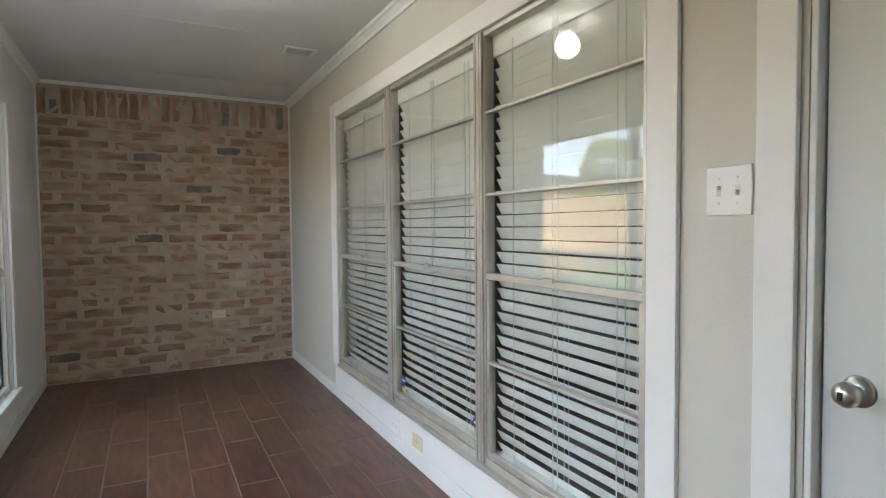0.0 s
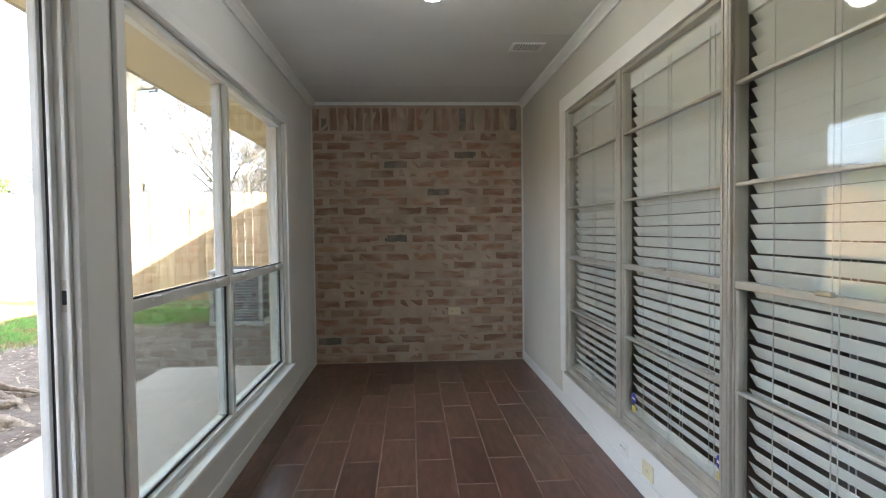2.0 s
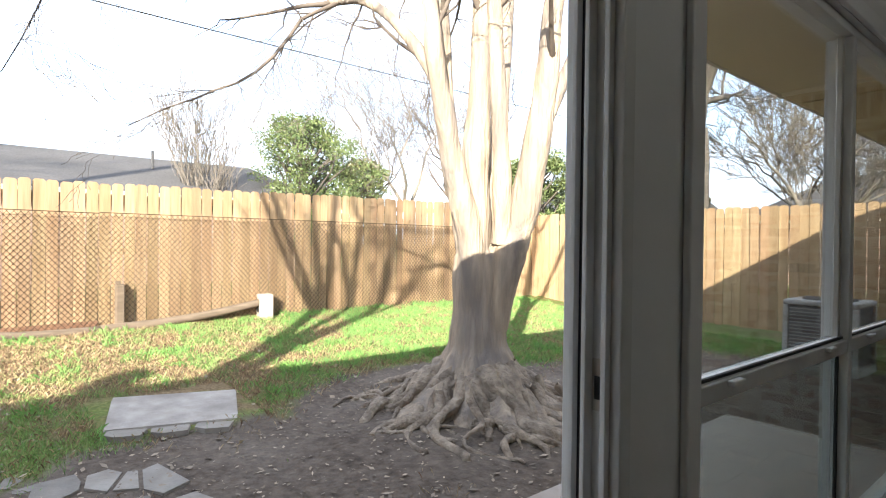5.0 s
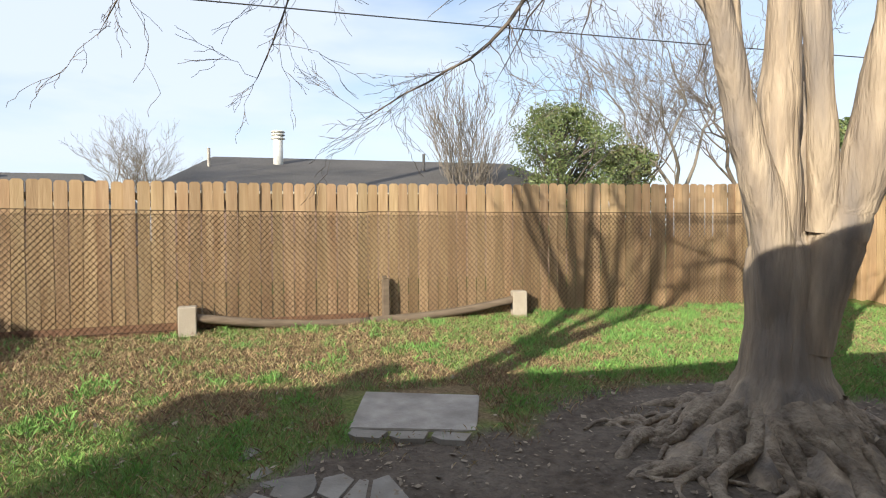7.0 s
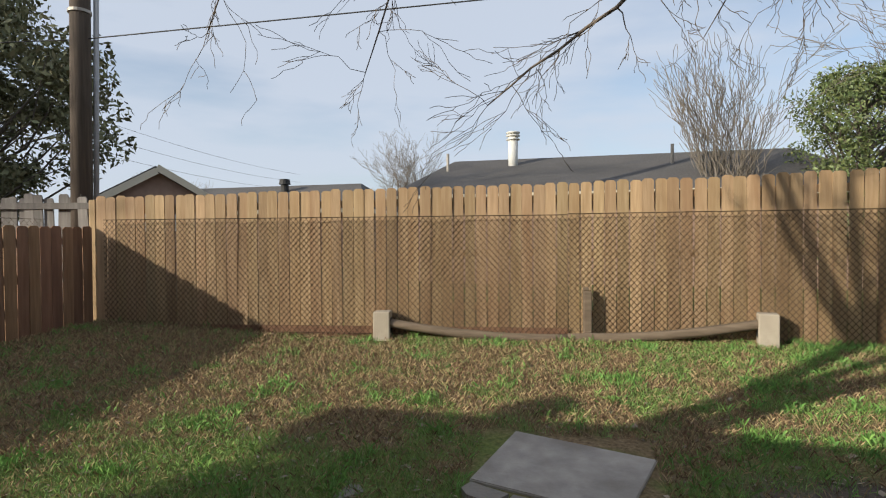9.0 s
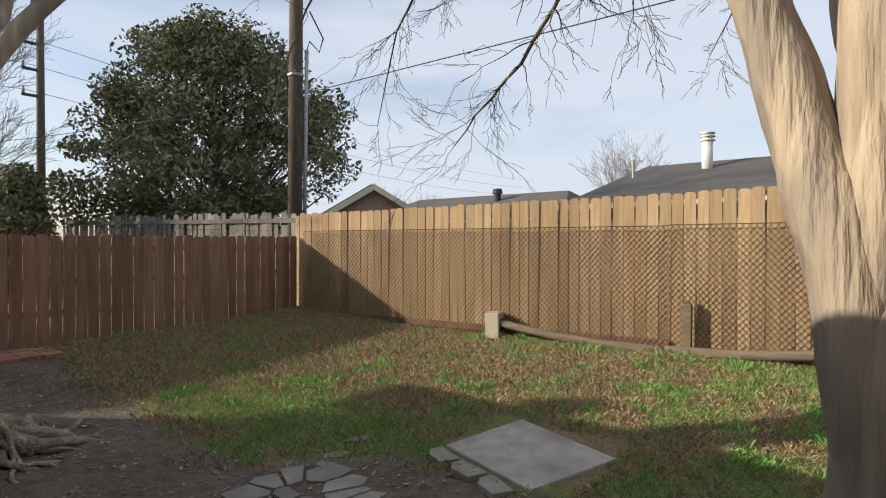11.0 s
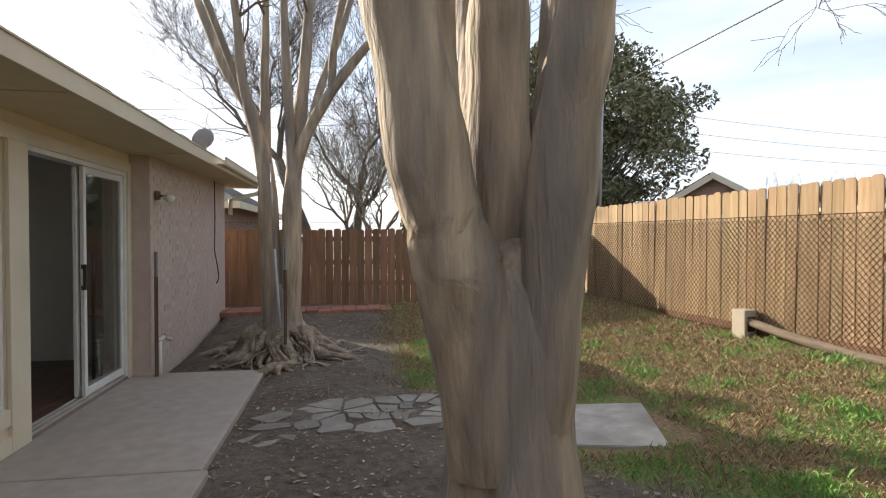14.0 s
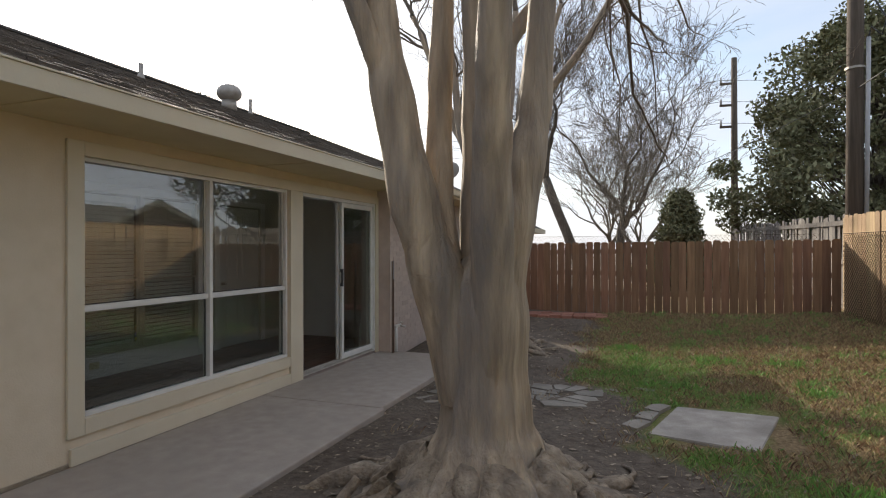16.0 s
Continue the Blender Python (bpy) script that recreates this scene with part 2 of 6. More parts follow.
M["bark_pale"] = material("bark_pale", (0.17, 0.145, 0.115), (0.25, 0.215, 0.175), 7, 0.9, bump=0.5, bump_scale=20, stretch=(3, 3, 0.6))
M["leaf_dark"] = material("leaf_dark", (0.11, 0.118, 0.056), (0.23, 0.22, 0.12), 3, 0.85, vary=0.35, island=True, hue=0.02)
M["leaf_mid"] = material("leaf_mid", (0.085, 0.125, 0.040), (0.17, 0.20, 0.072), 3, 0.55, vary=0.45, island=True, hue=0.025)
M["leaf_olive"] = material("leaf_olive", (0.10, 0.10, 0.04), (0.165, 0.15, 0.07), 3, 0.55, vary=0.4, island=True, hue=0.02)
M["blade"] = material("blade", (0.135, 0.255, 0.058), (0.24, 0.365, 0.10), 3, 0.6, vary=0.45, island=True, hue=0.02)
M["straw"] = material("straw", (0.27, 0.20, 0.10), (0.48, 0.36, 0.20), 3, 0.75, vary=0.4, island=True, hue=0.012)
M["dead_grass"] = material("dead_grass", (0.095, 0.052, 0.03), (0.27, 0.16, 0.09), 3, 0.8, vary=0.45, island=True, hue=0.012)
M["blade_bright"] = material("blade_bright", (0.115, 0.26, 0.052), (0.21, 0.38, 0.095), 3, 0.55, vary=0.35, island=True, hue=0.015)
M["litter"] = material("litter", (0.15, 0.11, 0.075), (0.38, 0.31, 0.23), 3, 0.85, vary=0.5, island=True)
M["house_wall"] = material("house_wall", (0.30, 0.20, 0.155), (0.38, 0.26, 0.20), 6, 0.85, bump=0.3, bump_scale=20)
M["ac_body"] = material("ac_body", (0.34, 0.335, 0.31), (0.40, 0.395, 0.37), 8, 0.5)
M["ac_coil"] = material("ac_coil", (0.10, 0.105, 0.11), (0.14, 0.145, 0.15), 30, 0.6, metal=0.4)
M["sticker_blue"] = material("sticker_blue", (0.03, 0.04, 0.30), (0.04, 0.05, 0.34), 8, 0.4)
M["sticker_yellow"] = material("sticker_yellow", (0.60, 0.50, 0.12), (0.64, 0.54, 0.15), 8, 0.4)


def emitter(name, colour, strength):
    m = bpy.data.materials.new(name)
    m.use_nodes = True
    p = m.node_tree.nodes["Principled BSDF"]
    p.inputs["Base Color"].default_value = lin((0.85, 0.85, 0.83))
    p.inputs["Emission Color"].default_value, p.inputs["Emission Strength"].default_value = lin(colour), strength
    return m


M["globe"] = emitter("globe", (1.0, 0.97, 0.92), 4.0)


def ground_material():
    """Soil by the house and under the trees, straw and green turf farther out, by broad noise and by where the shade of the trees keeps it bare."""
    m = bpy.data.materials.new("ground")
    m.use_nodes = True
    n, l = m.node_tree.nodes, m.node_tree.links
    p = n["Principled BSDF"]
    p.inputs["Roughness"].default_value = 0.95
    p.inputs["Specular IOR Level"].default_value = 0.2
    co = n.new("ShaderNodeTexCoord")

    def noise_ramp(scale, lo, hi, c0, c1, detail=6.0):
        t, r = n.new("ShaderNodeTexNoise"), n.new("ShaderNodeValToRGB")
        t.inputs["Scale"].default_value, t.inputs["Detail"].default_value = scale, detail
        l.new(co.outputs["Object"], t.inputs["Vector"])
        l.new(t.outputs["Fac"], r.inputs[0])
        r.color_ramp.elements[0].position, r.color_ramp.elements[1].position = lo, hi
        r.color_ramp.elements[0].color, r.color_ramp.elements[1].color = lin(c0), lin(c1)
        return r.outputs[0]

    def mix(f, a, b):
        x = n.new("ShaderNodeMixRGB")
        l.new(f, x.inputs[0]), l.new(a, x.inputs[1]), l.new(b, x.inputs[2])
        return x.outputs[0]

    soil = noise_ramp(14, 0.3, 0.75, (0.070, 0.054, 0.042), (0.165, 0.130, 0.100))
    soil = mix(noise_ramp(1.6, 0.4, 0.7, (0, 0, 0), (0.55, 0.55, 0.55)), soil, noise_ramp(40, 0.3, 0.7, (0.15, 0.122, 0.098), (0.25, 0.21, 0.17)))
    straw = noise_ramp(38, 0.3, 0.7, (0.11, 0.074, 0.04), (0.29, 0.205, 0.115))
    green = noise_ramp(30, 0.3, 0.7, (0.06, 0.10, 0.02), (0.17, 0.22, 0.055))
    lush = n.new("ShaderNodeAttribute")
    lush.attribute_name = "lush"
    turf = mix(lush.outputs["Fac"], straw, green)
    at = n.new("ShaderNodeAttribute")
    at.attribute_name = "bare"
    edge = n.new("ShaderNodeMath")
    edge.operation = "ADD"
    t = n.new("ShaderNodeTexNoise")
    t.inputs["Scale"].default_value, t.inputs["Detail"].default_value = 2.2, 6.0
    l.new(co.outputs["Object"], t.inputs["Vector"])
    half = n.new("ShaderNodeMath")
    half.operation = "MULTIPLY_ADD"
    half.inputs[1].default_value, half.inputs[2].default_value = 1.1, -0.55
    l.new(t.outputs["Fac"], half.inputs[0])
    l.new(at.outputs["Fac"], edge.inputs[0])
    l.new(half.outputs[0], edge.inputs[1])
    sharp = n.new("ShaderNodeMapRange")
    sharp.inputs[1].default_value, sharp.inputs[2].default_value = 0.38, 0.62
    l.new(edge.outputs[0], sharp.inputs[0])
    l.new(mix(sharp.outputs[0], turf, soil), p.inputs["Base Color"])
    tb, bp = n.new("ShaderNodeTexNoise"), n.new("ShaderNodeBump")
    tb.inputs["Scale"].default_value, tb.inputs["Detail"].default_value = 30, 8
    l.new(co.outputs["Object"], tb.inputs["Vector"])
    bp.inputs["Strength"].default_value, bp.inputs["Distance"].default_value = 0.8, 0.03
    l.new(tb.outputs["Fac"], bp.inputs["Height"])
    l.new(bp.outputs[0], p.inputs["Normal"])
    return m


M["ground"] = ground_material()


# ---- mesh helpers ----
def mesh_of(bm, name, mat, smooth=False):
    me = bpy.data.meshes.new(name)
    bm.normal_update()
    bm.to_mesh(me)
    bm.free()
    me.materials.append(M[mat])
    if smooth:
        me.shade_smooth()
    return me


def part(name, bm, mat, parent, label="", smooth=False):
    ob = new(name, mesh_of(bm, name, mat, smooth))
    ob.parent = parent
    return tagged(ob, label)


def piece(name, me, parent, m):
    ob = new(name, me)
    ob.parent = parent
    ob.matrix_basis = m
    return ob


def thing(name, at, label, category, group="", kind="", rz=0.0):
    ob = new(name)
    ob.empty_display_size = 0.1
    ob.matrix_basis = pose(*at, 0, 0, rz)
    return tagged(ob, label, category, group, kind)


def structure(name, bm, mat, label, category="", smooth=False):
    return tagged(new(name, mesh_of(bm, name, mat, smooth)), label, category, "", "structure")


def box(bm, lo, hi, bevel=0.0):
    """A box from corner to corner, with softened edges."""
    c = [(a + b) / 2 for a, b in zip(lo, hi)]
    s = [abs(b - a) for a, b in zip(lo, hi)]
    got = bmesh.ops.create_cube(bm, size=1.0, matrix=Matrix.Translation(c) @ Matrix.Diagonal((*s, 1)))
    if bevel:
        edges = {e for v in got["verts"] for e in v.link_edges}
        bmesh.ops.bevel(bm, geom=list(edges), offset=min(bevel, min(s) * 0.45), segments=2, affect="EDGES", profile=0.5)
    return bm


def boxes(*pairs, bevel=0.0):
    bm = bmesh.new()
    for lo, hi in pairs:
        box(bm, lo, hi, bevel)
    return bm


def cyl(bm, a, b, r1, r2=None, seg=12):
    a, b = Vector(a), Vector(b)
    d = b - a
    m = Matrix.Translation((a + b) / 2) @ d.to_track_quat("Z", "Y").to_matrix().to_4x4()
    bmesh.ops.create_cone(bm, cap_ends=True, segments=seg, radius1=r1, radius2=r1 if r2 is None else r2, depth=d.length, matrix=m)
    return bm


def prism(bm, pts, z0, z1):
    """An upright prism on a plan outline."""
    lo = [bm.verts.new((x, y, z0)) for x, y in pts]
    hi = [bm.verts.new((x, y, z1)) for x, y in pts]
    bm.faces.new(lo[::-1]), bm.faces.new(hi)
    for i in range(len(pts)):
        j = (i + 1) % len(pts)
        bm.faces.new((lo[i], lo[j], hi[j], hi[i]))
    return bm


class Tubes:
    """Many tapered tubes gathered into one mesh."""

    def __init__(self):
        self.v, self.f = [], []

    def add(self, pts, radii, seg=6, lump=0.0, rng=None):
        pts = [Vector(p) for p in pts]
        base = len(self.v)
        up = Vector((0.31, 0.17, 0.93))
        for i, p in enumerate(pts):
            d = (pts[min(i + 1, len(pts) - 1)] - pts[max(i - 1, 0)]).normalized()
            s = d.cross(up)
            if s.length < 0.05:
                s = d.cross(Vector((1, 0, 0)))
            s.normalize()
            u = s.cross(d)
            for k in range(seg):
                a = 2 * math.pi * k / seg
                r = radii[i]
                if lump:
                    r *= 1 + lump * (noise.noise(Vector((math.cos(a) * 2.1, math.sin(a) * 2.1, i * 0.35 + base * 0.013))) + 0.5 * noise.noise(Vector((math.cos(a) * 4, math.sin(a) * 4, i * 1.3 + base * 0.017))))
                self.v.append(p + (s * math.cos(a) + u * math.sin(a)) * r)
        for i in range(len(pts) - 1):
            for k in range(seg):
                a, b = base + i * seg + k, base + i * seg + (k + 1) % seg
                self.f.append((a, b, b + seg, a + seg))
        self.f.append(tuple(base + (len(pts) - 1) * seg + k for k in range(seg)))

    def mesh(self, name, mat, smooth=True):
        me = bpy.data.meshes.new(name)
        me.from_pydata([tuple(v) for v in self.v], [], self.f)
        me.materials.append(M[mat])
        if smooth:
            me.shade_smooth()
        return me


def smooth01(a, b, x):
    u = min(1.0, max(0.0, (x - a) / (b - a)))
    return u * u * (3 - 2 * u)


TREE_A = (-2.46, 4.0)
TREE_B = (-1.08, -1.1)


def ground_z(x, y):
    u = min(1.2, max(0.0, (-x - 1.0) / 6.2))
    z = -0.07 + 0.30 * u * u
    z += 0.27 * smooth01(-0.6, -4.0, y) * (1 - 0.35 * u)
    if x > -1.0:
        z -= 0.02
    for tx, ty, h, r in ((*TREE_A, 0.10, 0.9), (*TREE_B, 0.10, 0.9)):
        d2 = ((x - tx) ** 2 + (y - ty) ** 2) / (r * r)
        z += h * math.exp(-d2)
    return z


def bareness(x, y):
    """How far the turf has gone: by the house, and round the two trees."""
    move = 0.75 * smooth01(0.5, 1.3, y)
    b = smooth01(-3.2 - move, -1.9 - move, x) * smooth01(9.5, 7.5, y)
    b = max(b, 1 - smooth01(1.0, 2.2, math.hypot(x - TREE_A[0], y - TREE_A[1])))
    b = max(b, 1 - smooth01(0.9, 2.0, math.hypot(x - TREE_B[0], y - TREE_B[1])))
    return min(1.0, b * 0.95)


def lushness(x, y):
    """Where the turf is green rather than straw."""
    v = 0.45 * noise.noise(Vector((x * 0.8, y * 0.8, 4.0))) + 0.7 * noise.noise(Vector((x * 2.6, y * 2.6, 9.0))) + 0.6 * noise.noise(Vector((x * 7.0, y * 7.0, 2.0)))
    v += 0.1 + 0.45 * smooth01(1.5, 5.0, y) - 0.12 - 0.25 * smooth01(0.5, -4.0, y)
    v += 0.8 * math.exp(-(((x + 3.3) / 0.6) ** 2 + ((y - 0.2) / 1.3) ** 2))
    return smooth01(-0.12, 0.36, v)


# ---- ground ----
def axis(lo, hi, step, far):
    a = list(np.arange(lo, hi + step / 2, step))
    d, out_hi, out_lo = step, [], []
    while d < far:
        d *= 1.6
        out_hi.append(hi + d), out_lo.append(lo - d)
    return out_lo[::-1] + a + out_hi


def build_ground():
    xs, ys = axis(-8.0, 0.6, 0.12, 600), axis(-6.0, 10.5, 0.12, 600)
    verts, faces, bare, lush = [], [], [], []
    for y in ys:
        for x in xs:
            near = 1 - smooth01(12, 30, math.hypot(x, y - 2))
            z = ground_z(max(-9, min(1, x)), max(-8, min(12, y)))
            z += 0.018 * noise.noise(Vector((x * 2.3, y * 2.3, 0))) + 0.008 * noise.noise(Vector((x * 9, y * 9, 3)))
            if x > -1.1 and -0.6 < y < 5.6:
                z = min(z, -0.07)
            if x > 0.05 and y > -4.0:
                z = -0.15
            verts.append((x, y, z * near + 0.15 * (1 - near)))
            bare.append(bareness(x, y))
            lush.append(0.85 * lushness(x, y))
    w = len(xs)
    for j in range(len(ys) - 1):
        for i in range(w - 1):
            a = j * w + i
            faces.append((a, a + 1, a + 1 + w, a + w))
    me = bpy.data.meshes.new("ground")
    me.from_pydata(verts, [], faces)
    me.shade_smooth()
    me.attributes.new("bare", "FLOAT", "POINT").data.foreach_set("value", bare)
    me.attributes.new("lush", "FLOAT", "POINT").data.foreach_set("value", lush)
    me.materials.append(M["ground"])
    tagged(new("ground", me), "uneven lawn of straw and green turf with bare dark soil", "ground", "", "structure")


build_ground()

# ---- the sun room ----
X_OUT, X_IN, X_BACK = 0.33, 0.44, 2.44     # outer and inner face of the outside wall, face of the house wall
Y_S, Y_N, CEIL = -1.05, 5.28, 2.465
WIN_Y, WIN_Z = (1.83, 4.15), (0.27, 2.05)
DOOR_Y, DOOR_Z = (-0.17, 1.60), 2.05

structure("floor", boxes(((X_OUT, Y_S, -0.12), (X_BACK + 0.12, Y_N + 0.2, -0.0014))), "grout", "grey-brown grout bed under the floor tiles", "floor")


def outer_layer(x0, x1, y0, y1, top):
    return boxes(((x0, y0, -0.1), (x1, DOOR_Y[0], top)), ((x0, DOOR_Y[0], DOOR_Z), (x1, DOOR_Y[1], top)), ((x0, DOOR_Y[1], -0.1), (x1, WIN_Y[0], top)),
                 ((x0, WIN_Y[0], -0.1), (x1, WIN_Y[1], WIN_Z[0])), ((x0, WIN_Y[0], WIN_Z[1]), (x1, WIN_Y[1], top)), ((x0, WIN_Y[1], -0.1), (x1, y1, top)))


structure("wall_west", outer_layer(0.386, X_IN, Y_S, Y_N + 0.01, 2.6), "paint_white", "smooth white painted inside of the window wall", "wall")
structure("wall_west_outside", outer_layer(X_OUT, 0.384, Y_S, 8.4, 2.5), "stucco", "cream painted outside wall panels", "wall")
structure("wall_south", boxes(((X_IN, Y_S - 0.12, -0.1), (X_BACK, Y_S, 2.6))), "paint_white", "plain white painted end wall", "wall")
structure("ceiling", boxes(((X_IN - 0.05, Y_S - 0.1, CEIL), (X_BACK + 0.1, Y_N + 0.05, CEIL + 0.1))), "ceiling_white", "flat white painted panel ceiling", "ceiling")

# inner wall: window with three bays, and the house door
BAY_Y, BAY_Z = (0.92, 3.78), (0.265, 2.06)
IDOOR_Y, IDOOR_Z = (-0.38, 0.505), 2.05
x0, x1 = X_BACK, X_BACK + 0.13
structure("wall_east", boxes(((x0, Y_S, -0.1), (x1, IDOOR_Y[0], 2.6)), ((x0, IDOOR_Y[0], IDOOR_Z), (x1, IDOOR_Y[1], 2.6)), ((x0, IDOOR_Y[1], -0.1), (x1, BAY_Y[0], 2.6)),
                             ((x0, BAY_Y[0], -0.1), (x1, BAY_Y[1], BAY_Z[0])), ((x0, BAY_Y[0], BAY_Z[1]), (x1, BAY_Y[1], 2.6)), ((x0, BAY_Y[1], -0.1), (x1, Y_N + 0.2, 2.6))),
          "paint_greige", "pale greige painted house wall", "wall")
structure("wall_north", boxes(((X_OUT + 0.06, Y_N + 0.0045, -0.1), (X_BACK, Y_N + 0.14, 2.6))), "mortar", "smeared brown mortar bed of the brick wall", "wall")

# the room behind the blinds: a closed shell, its shade put into the colour
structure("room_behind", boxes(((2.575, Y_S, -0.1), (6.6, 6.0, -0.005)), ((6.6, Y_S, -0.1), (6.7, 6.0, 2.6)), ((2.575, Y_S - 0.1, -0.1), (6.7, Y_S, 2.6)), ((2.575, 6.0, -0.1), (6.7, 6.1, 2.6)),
                               ((2.575, Y_S, 2.48), (6.7, 6.1, 2.58))), "room_shade", "room shell behind the blinds, shade put in as dark brown", "room")


def moulding(y0, y1, x, side, name="trim"):
    """A cove at the ceiling along y."""
    bm = bmesh.new()
    prof = [(0, 0), (0, -0.062), (0.012, -0.062), (0.016, -0.045), (0.034, -0.022), (0.046, -0.014), (0.05, 0)]
    rows = [[bm.verts.new((x + side * a, y, CEIL + b)) for a, b in prof] for y in (y0, y1)]
    for i in range(len(prof) - 1):
        bm.faces.new((rows[0][i], rows[0][i + 1], rows[1][i + 1], rows[1][i]))
    return structure(name, bm, "trim_white", "white ceiling moulding", "moulding")


moulding(Y_S, Y_N, X_BACK - 0.001, -1)
moulding(Y_S, Y_N, X_IN + 0.001, 1)
structure("trim_north", boxes(((X_IN, Y_N - 0.022, CEIL - 0.03), (X_BACK, Y_N - 0.003, CEIL - 0.001)), ((X_BACK - 0.016, Y_N - 0.02, 0.0), (X_BACK - 0.001, Y_N - 0.003, CEIL - 0.03)),
                              ((X_IN + 0.001, Y_N - 0.02, 0.0), (X_IN + 0.014, Y_N - 0.003, CEIL - 0.03)), bevel=0.003), "trim_white", "thin white strip round the brick wall", "trim")
structure("baseboard", boxes(((X_BACK - 0.014, IDOOR_Y[1] + 0.1, 0.0), (X_BACK - 0.001, Y_N - 0.02, 0.085)), bevel=0.004), "trim_white", "white painted baseboard", "baseboard")
structure("baseboard_west", boxes(((X_IN + 0.001, DOOR_Y[1] + 0.05, 0.0), (X_IN + 0.014, Y_N - 0.02, 0.085)), bevel=0.004), "trim_white", "white painted baseboard", "baseboard")
structure("ceiling_joint", boxes(((X_IN + 0.05, 3.42, CEIL - 0.0012), (X_BACK - 0.05, 3.45, CEIL + 0.001)), ((X_IN + 0.05, 4.69, CEIL - 0.0012), (X_BACK - 0.05, 4.72, CEIL + 0.001)), bevel=0.001), "ceiling_white", "flat strip over a ceiling panel joint", "trim")

# casings
structure("trim_bay", boxes(((X_BACK - 0.018, BAY_Y[0] - 0.10, 0.0), (X_BACK - 0.001, BAY_Y[0], BAY_Z[1] + 0.10)), ((X_BACK - 0.018, BAY_Y[1], BAY_Z[0] - 0.02), (X_BACK - 0.001, BAY_Y[1] + 0.12, BAY_Z[1] + 0.10)),
                            ((X_BACK - 0.018, BAY_Y[0] + 0.001, BAY_Z[1]), (X_BACK - 0.001, BAY_Y[1] - 0.001, BAY_Z[1] + 0.10)), bevel=0.003), "trim_white", "flat white window casing", "trim")
structure("panel_under_bay", boxes(((X_BACK - 0.010, BAY_Y[0] + 0.002, 0.087), (X_BACK - 0.001, BAY_Y[1] + 0.1, BAY_Z[0] - 0.022)), bevel=0.002), "trim_white", "white panel below the window", "trim")
structure("trim_house_door", boxes(((X_BACK - 0.018, IDOOR_Y[1] + 0.015, 0.0), (X_BACK - 0.001, IDOOR_Y[1] + 0.105, IDOOR_Z + 0.09)), ((X_BACK - 0.018, IDOOR_Y[0] - 0.1, 0.0), (X_BACK - 0.001, IDOOR_Y[0] - 0.012, IDOOR_Z + 0.09)),
                                   ((X_BACK - 0.018, IDOOR_Y[0] - 0.01, IDOOR_Z + 0.005), (X_BACK - 0.001, IDOOR_Y[1] + 0.013, IDOOR_Z + 0.09)),
                                   ((X_BACK + 0.001, IDOOR_Y[1] - 0.016, 0.0), (X_BACK + 0.12, IDOOR_Y[1] - 0.001, IDOOR_Z)), bevel=0.003), "trim_white", "white house door casing and jamb", "trim")

door = thing("door_1", (X_BACK + 0.03, IDOOR_Y[0], 0.01), "closed white panelled house door with a satin nickel knob", "door", "", "structure")
bm = boxes(((0, 0.004, 0), (0.04, 0.864, 2.03)), bevel=0.002)
part("door_leaf", bm, "door_paint", door)
for ya, yb in ((0.12, 0.38), (0.47, 0.72)):
    for za, zb in ((0.22, 0.85), (1.0, 1.65), (1.75, 1.92)):
        bm = boxes(((-0.006, ya, za), (0.002, yb, za + 0.018)), ((-0.006, ya, zb - 0.018), (0.002, yb, zb)), ((-0.006, ya, za), (0.002, ya + 0.018, zb)), ((-0.006, yb - 0.018, za), (0.002, yb, zb)), ((-0.004, ya + 0.04, za + 0.04), (0.002, yb - 0.04, zb - 0.04)), bevel=0.003)
        part("door_panel", bm, "door_paint", door)
bm = cyl(bmesh.new(), (0.0, 0.795, 0.917), (-0.010, 0.795, 0.917), 0.033, 0.030, 28)
rose = part("rose", bm, "nickel", door, "round nickel rose", True)
bm = cyl(bmesh.new(), (-0.008, 0.795, 0.917), (-0.034, 0.795, 0.917), 0.013, 0.015, 20)
bmesh.ops.create_uvsphere(bm, u_segments=24, v_segments=16, radius=0.026, matrix=Matrix.Translation((-0.048, 0.795, 0.917)) @ Matrix.Diagonal((0.8, 1, 1, 1)))
knob = part("knob", bm, "nickel", door, "satin nickel knob", True)
part("keyhole", boxes(((-0.074, 0.791, 0.909), (-0.068, 0.799, 0.925))), "dark", knob, "dark key slot")


